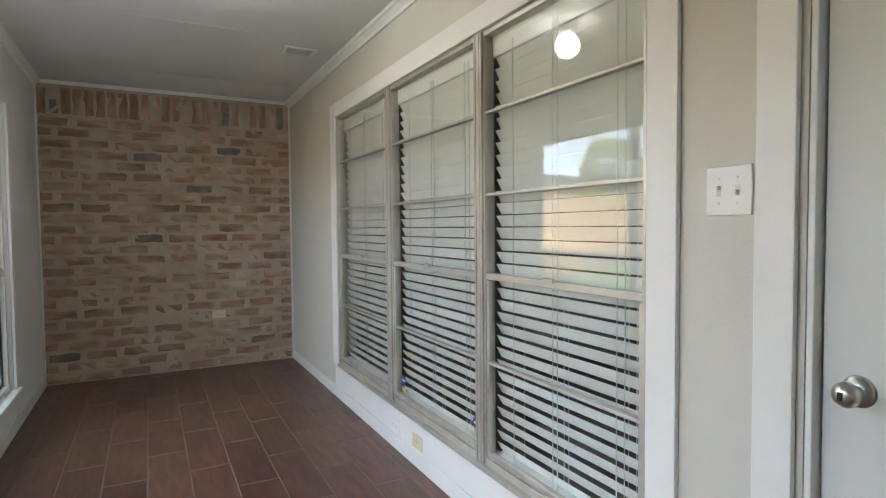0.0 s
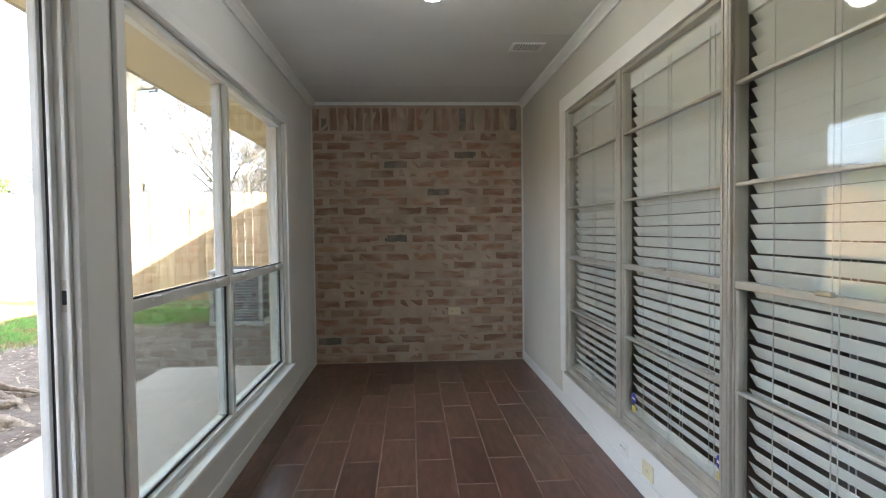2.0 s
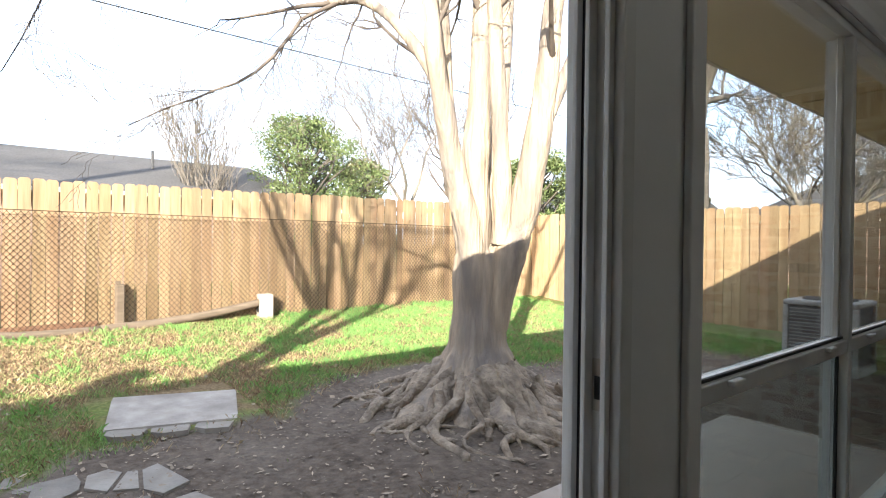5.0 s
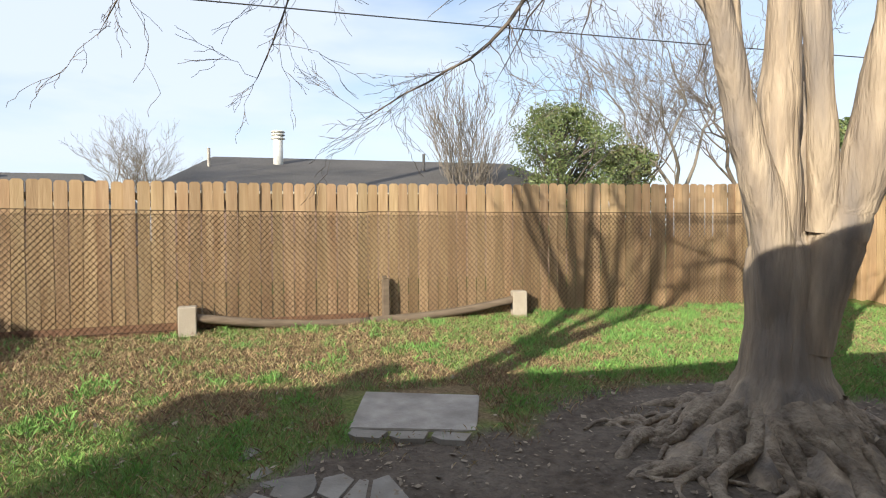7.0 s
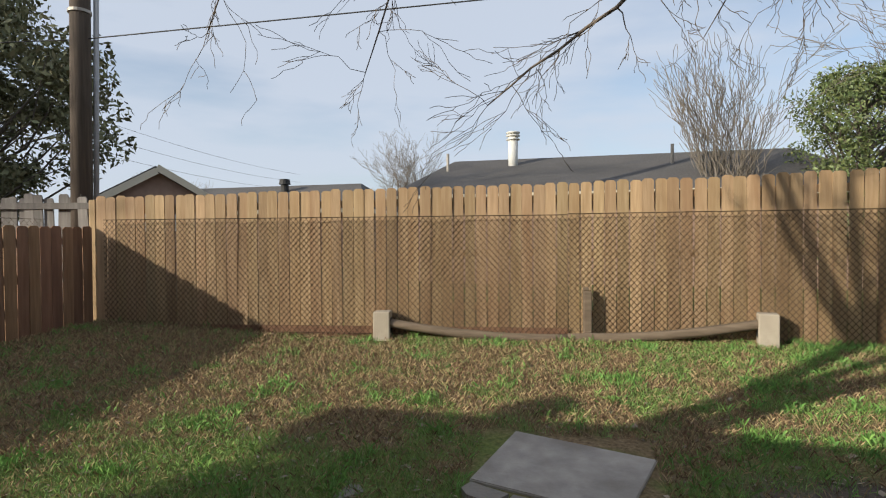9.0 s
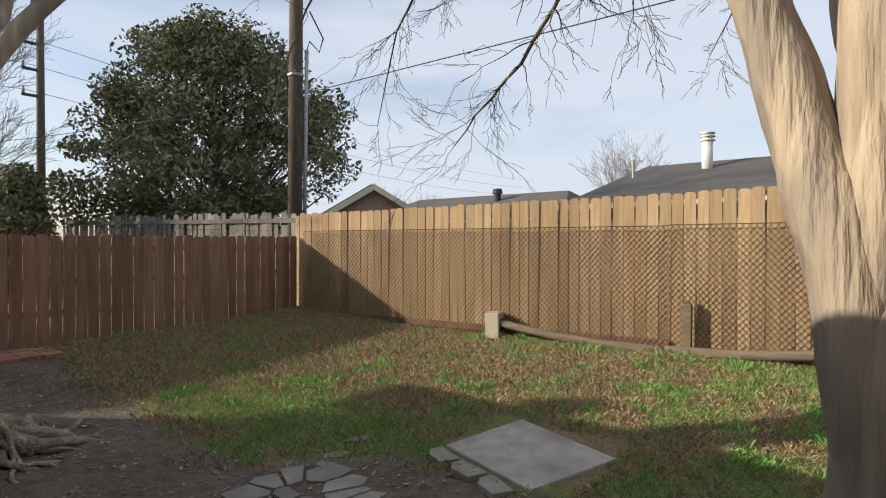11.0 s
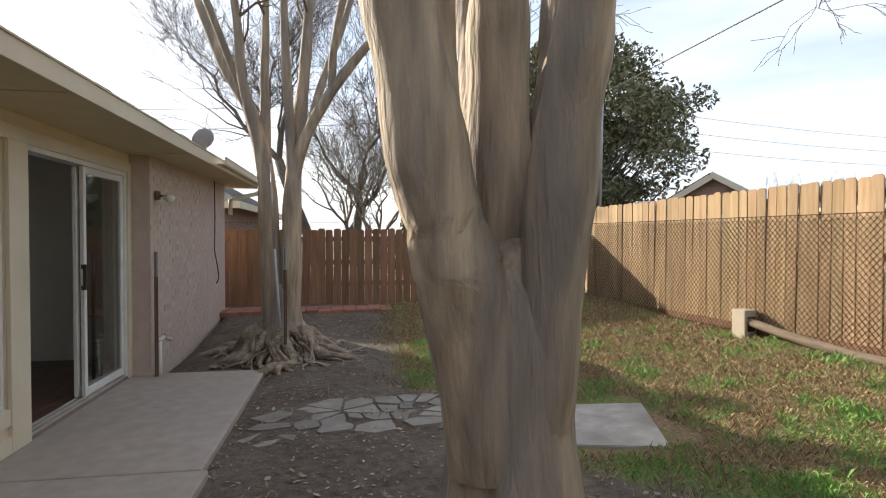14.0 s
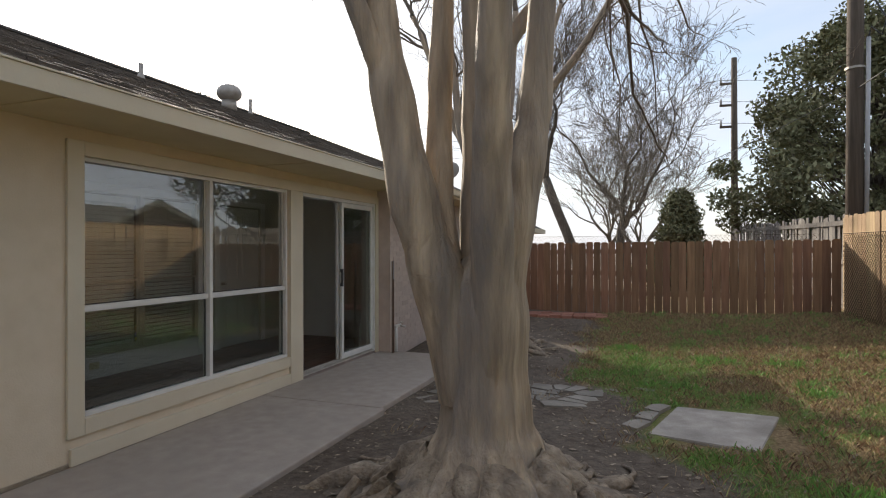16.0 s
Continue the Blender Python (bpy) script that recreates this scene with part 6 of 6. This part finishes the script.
# ---- grass, straw, litter ----
def blades(name, label, count, seed, mat, hi, wid, want, flat=0.35):
    rs = np.random.RandomState(seed)
    V, F = [], []
    tries = 0
    while len(F) < count and tries < count * 12:
        tries += 1
        x, y = rs.uniform(-7.4, -0.9), rs.uniform(-4.1, 9.6)
        if rs.rand() > want(x, y):
            continue
        z = ground_z(x, y) + 0.018 * noise.noise(Vector((x * 2.3, y * 2.3, 0)))
        a, ln, w = rs.uniform(0, 6.283), rs.uniform(*hi), wid * rs.uniform(0.6, 1.3)
        tilt = rs.uniform(flat, 1.0)
        dx, dy = math.cos(a), math.sin(a)
        b = len(V)
        h = ln * math.sqrt(max(0.02, 1 - tilt * tilt))
        V += [(x - dy * w, y + dx * w, z), (x + dy * w, y - dx * w, z), (x + dx * ln * tilt * 0.5, y + dy * ln * tilt * 0.5, z + h * 0.75), (x + dx * ln * tilt, y + dy * ln * tilt, z + h * 0.9 + 0.004)]
        F.append((b, b + 1, b + 2))
        F.append((b + 2, b + 1, b + 3))
    me = bpy.data.meshes.new(name)
    me.from_pydata(V, [], F)
    me.materials.append(M[mat])
    tagged(new(name, me), label, "grass", "", "stuff")


def off_hard(x, y):
    return 0.0 if (x > -1.0 and -0.4 < y < 5.2) or (-4.3 < x < -3.3 and 1.4 < y < 2.5 and -4.55 + 0.0 < x) else 1.0


def want_green(x, y):
    return off_hard(x, y) * (1 - smooth01(0.35, 0.75, bareness(x, y) + 0.45 * noise.noise(Vector((x * 2, y * 2, 7))))) * (0.15 + 0.85 * lushness(x, y) ** 1.3)


def want_straw(x, y):
    return off_hard(x, y) * (1 - smooth01(0.4, 0.85, bareness(x, y) + 0.4 * noise.noise(Vector((x * 2, y * 2, 1))))) * (1 - 0.75 * lushness(x, y))


def want_tuft(x, y):
    """Clumps here and there where the turf is green."""
    n = noise.noise(Vector((x * 2.4, y * 2.4, 21.0))) + 0.6 * noise.noise(Vector((x * 6.5, y * 6.5, 15.0)))
    return off_hard(x, y) * (1 - smooth01(0.4, 0.8, bareness(x, y))) * smooth01(0.22, 0.5, n + 0.2 * smooth01(2.0, 5.0, y)) * (0.35 + 0.65 * lushness(x, y))


blades("grass", "short green grass tufts", 230000, 1, "blade", (0.02, 0.06), 0.0021, want_green, 0.15)
blades("dry_grass", "flattened dry straw-coloured grass", 150000, 2, "straw", (0.02, 0.075), 0.0017, want_straw, 0.4)
blades("dead_grass", "matted red-brown dead grass", 90000, 3, "dead_grass", (0.02, 0.075), 0.0018, want_straw, 0.4)
blades("grass_tufts", "taller bright green grass clumps", 40000, 4, "blade_bright", (0.05, 0.11), 0.0028, want_tuft, 0.1)


def flakes():
    rs = np.random.RandomState(5)
    V, F = [], []
    for _ in range(15000):
        x, y = rs.uniform(-6.8, -0.95), rs.uniform(-4.0, 9.0)
        if off_hard(x, y) == 0:
            continue
        z = ground_z(x, y) + 0.018 * noise.noise(Vector((x * 2.3, y * 2.3, 0))) + 0.006
        a, s = rs.uniform(0, 6.283), rs.uniform(0.005, 0.022) * (1.0 if rs.rand() < 0.9 else 1.8)
        u, v = Vector((math.cos(a), math.sin(a), rs.uniform(-0.35, 0.35))) * s, Vector((-math.sin(a), math.cos(a), rs.uniform(-0.35, 0.35))) * s * rs.uniform(0.25, 0.7)
        p = Vector((x, y, z + 0.004))
        b = len(V)
        V += [tuple(p - u), tuple(p + v), tuple(p + u), tuple(p - v)]
        F.append((b, b + 1, b + 2, b + 3))
    me = bpy.data.meshes.new("leaf_litter")
    me.from_pydata(V, [], F)
    me.materials.append(M["litter"])
    tagged(new("leaf_litter", me), "dry leaf and bark litter on the soil", "leaf litter", "", "stuff")


flakes()

# ---- tiles and bricks ----
fl_ob = bpy.data.objects["floor"]
TW, TL, GR = 0.197, 0.615, 0.0045
tiles = {}
rng = random.Random(30)
left, col = 0.584 - TW, 0
while left < X_BACK - 0.02:
    x = max(left, X_IN + 0.003)
    w = min(left + TW, X_BACK - 0.003) - x
    y = 3.29 - 8 * TL + (0.307 if col % 2 else 0.0)
    while y < Y_N:
        ya, yb = max(y, Y_S), min(y + TL, Y_N - 0.003)
        if yb - ya > 0.03:
            key = (round(w, 3), round(yb - ya, 3))
            if key not in tiles:
                tiles[key] = mesh_of(boxes(((-w / 2 + GR / 2, -(yb - ya) / 2 + 0.0045, -0.008), (w / 2 - GR / 2, (yb - ya) / 2 - 0.0045, 0.0)), bevel=0.0015), "tile", "tile")
            piece("tile", tiles[key], fl_ob, pose(x + w / 2, (ya + yb) / 2, rng.uniform(-0.0006, 0.0004)))
        y += TL
    left += TW
    col += 1


def rough_brick(w, h, d, mat, seed, amp):
    """A worn brick with uneven faces and corners."""
    bm = boxes(((-w / 2, -d, -h / 2), (w / 2, d, h / 2)))
    bmesh.ops.subdivide_edges(bm, edges=[e for e in bm.edges if abs(e.verts[0].co.x - e.verts[1].co.x) > w * 0.5], cuts=2)
    r = random.Random(seed)
    for v in bm.verts:
        v.co.x += r.uniform(-amp, amp)
        v.co.z += r.uniform(-amp, amp)
        v.co.y += r.uniform(-amp, amp) * 0.5
    return mesh_of(bm, "brick", mat)


wall_n = bpy.data.objects["wall_north"]
COURSE, BW = 0.0875, 0.262
kinds = [rough_brick(0.207, 0.061, 0.012, "brick_old", k, 0.0075) for k in range(8)]
greys = [rough_brick(0.207, 0.061, 0.012, "brick_grey", 20 + k, 0.006) for k in range(2)]
halves = [rough_brick(0.090, 0.057, 0.012, "brick_old", 40 + k, 0.005) for k in range(3)]
rng = random.Random(31)
n_rows = 25
for r in range(n_rows):
    z = COURSE * (r + 0.5)
    x = X_IN + 0.004 - (0.131 if r % 2 else 0.0) + rng.uniform(-0.012, 0.012)
    while x < X_BACK - 0.02:
        w = BW
        cx = x + w / 2
        me = rng.choice(kinds) if rng.random() > 0.045 else rng.choice(greys)
        if cx - 0.1 < X_IN:
            cx, me = X_IN + 0.052, rng.choice(halves)
        if cx + 0.1 > X_BACK - 0.012:
            cx, me = X_BACK - 0.066, rng.choice(halves)
        piece("brick", me, wall_n, pose(cx, Y_N + 0.012 + rng.uniform(-0.004, 0.005), z + rng.uniform(-0.003, 0.003), rng.uniform(-1, 1), rng.uniform(-0.7, 0.7), rng.choice((0, 180)) + rng.uniform(-1, 1)))
        x += w
x = X_IN + 0.045
while x < X_BACK - 0.03:
    piece("brick", rng.choice(kinds) if rng.random() > 0.1 else rng.choice(greys), wall_n, pose(x, Y_N + 0.012 + rng.uniform(-0.003, 0.004), COURSE * n_rows + 0.117, 0, 90 + rng.uniform(-1, 1), 0))
    x += 0.081

wall_h = bpy.data.objects["house_walls"]
kinds = [rough_brick(0.193, 0.062, 0.008, "brick_painted", 60 + k, 0.0025) for k in range(5)]
rest = bmesh.new()
rng = random.Random(41)
made = 0
for r in range(32):
    y = DOOR_Y[0] - 0.095 - 0.1 - (0.1 if r % 2 else 0.0)
    z = 0.0 + 0.073 * (r + 0.5)
    while y > -3.6:
        m = pose(0.1345 + rng.uniform(-0.002, 0.002), y, z, 0, rng.uniform(-0.4, 0.4), 90 + rng.uniform(-0.4, 0.4))
        if y > -2.1:
            piece("brick", kinds[(r + made) % 5], wall_h, m)
            made += 1
        else:
            box(rest, (0.1268, y - 0.096, z - 0.031), (0.136, y + 0.096, z + 0.031))
        y -= 0.2
ob = new("far_bricks", mesh_of(rest, "far_bricks", "brick_painted"))
ob.parent = wall_h
ob["kind"] = "stuff"
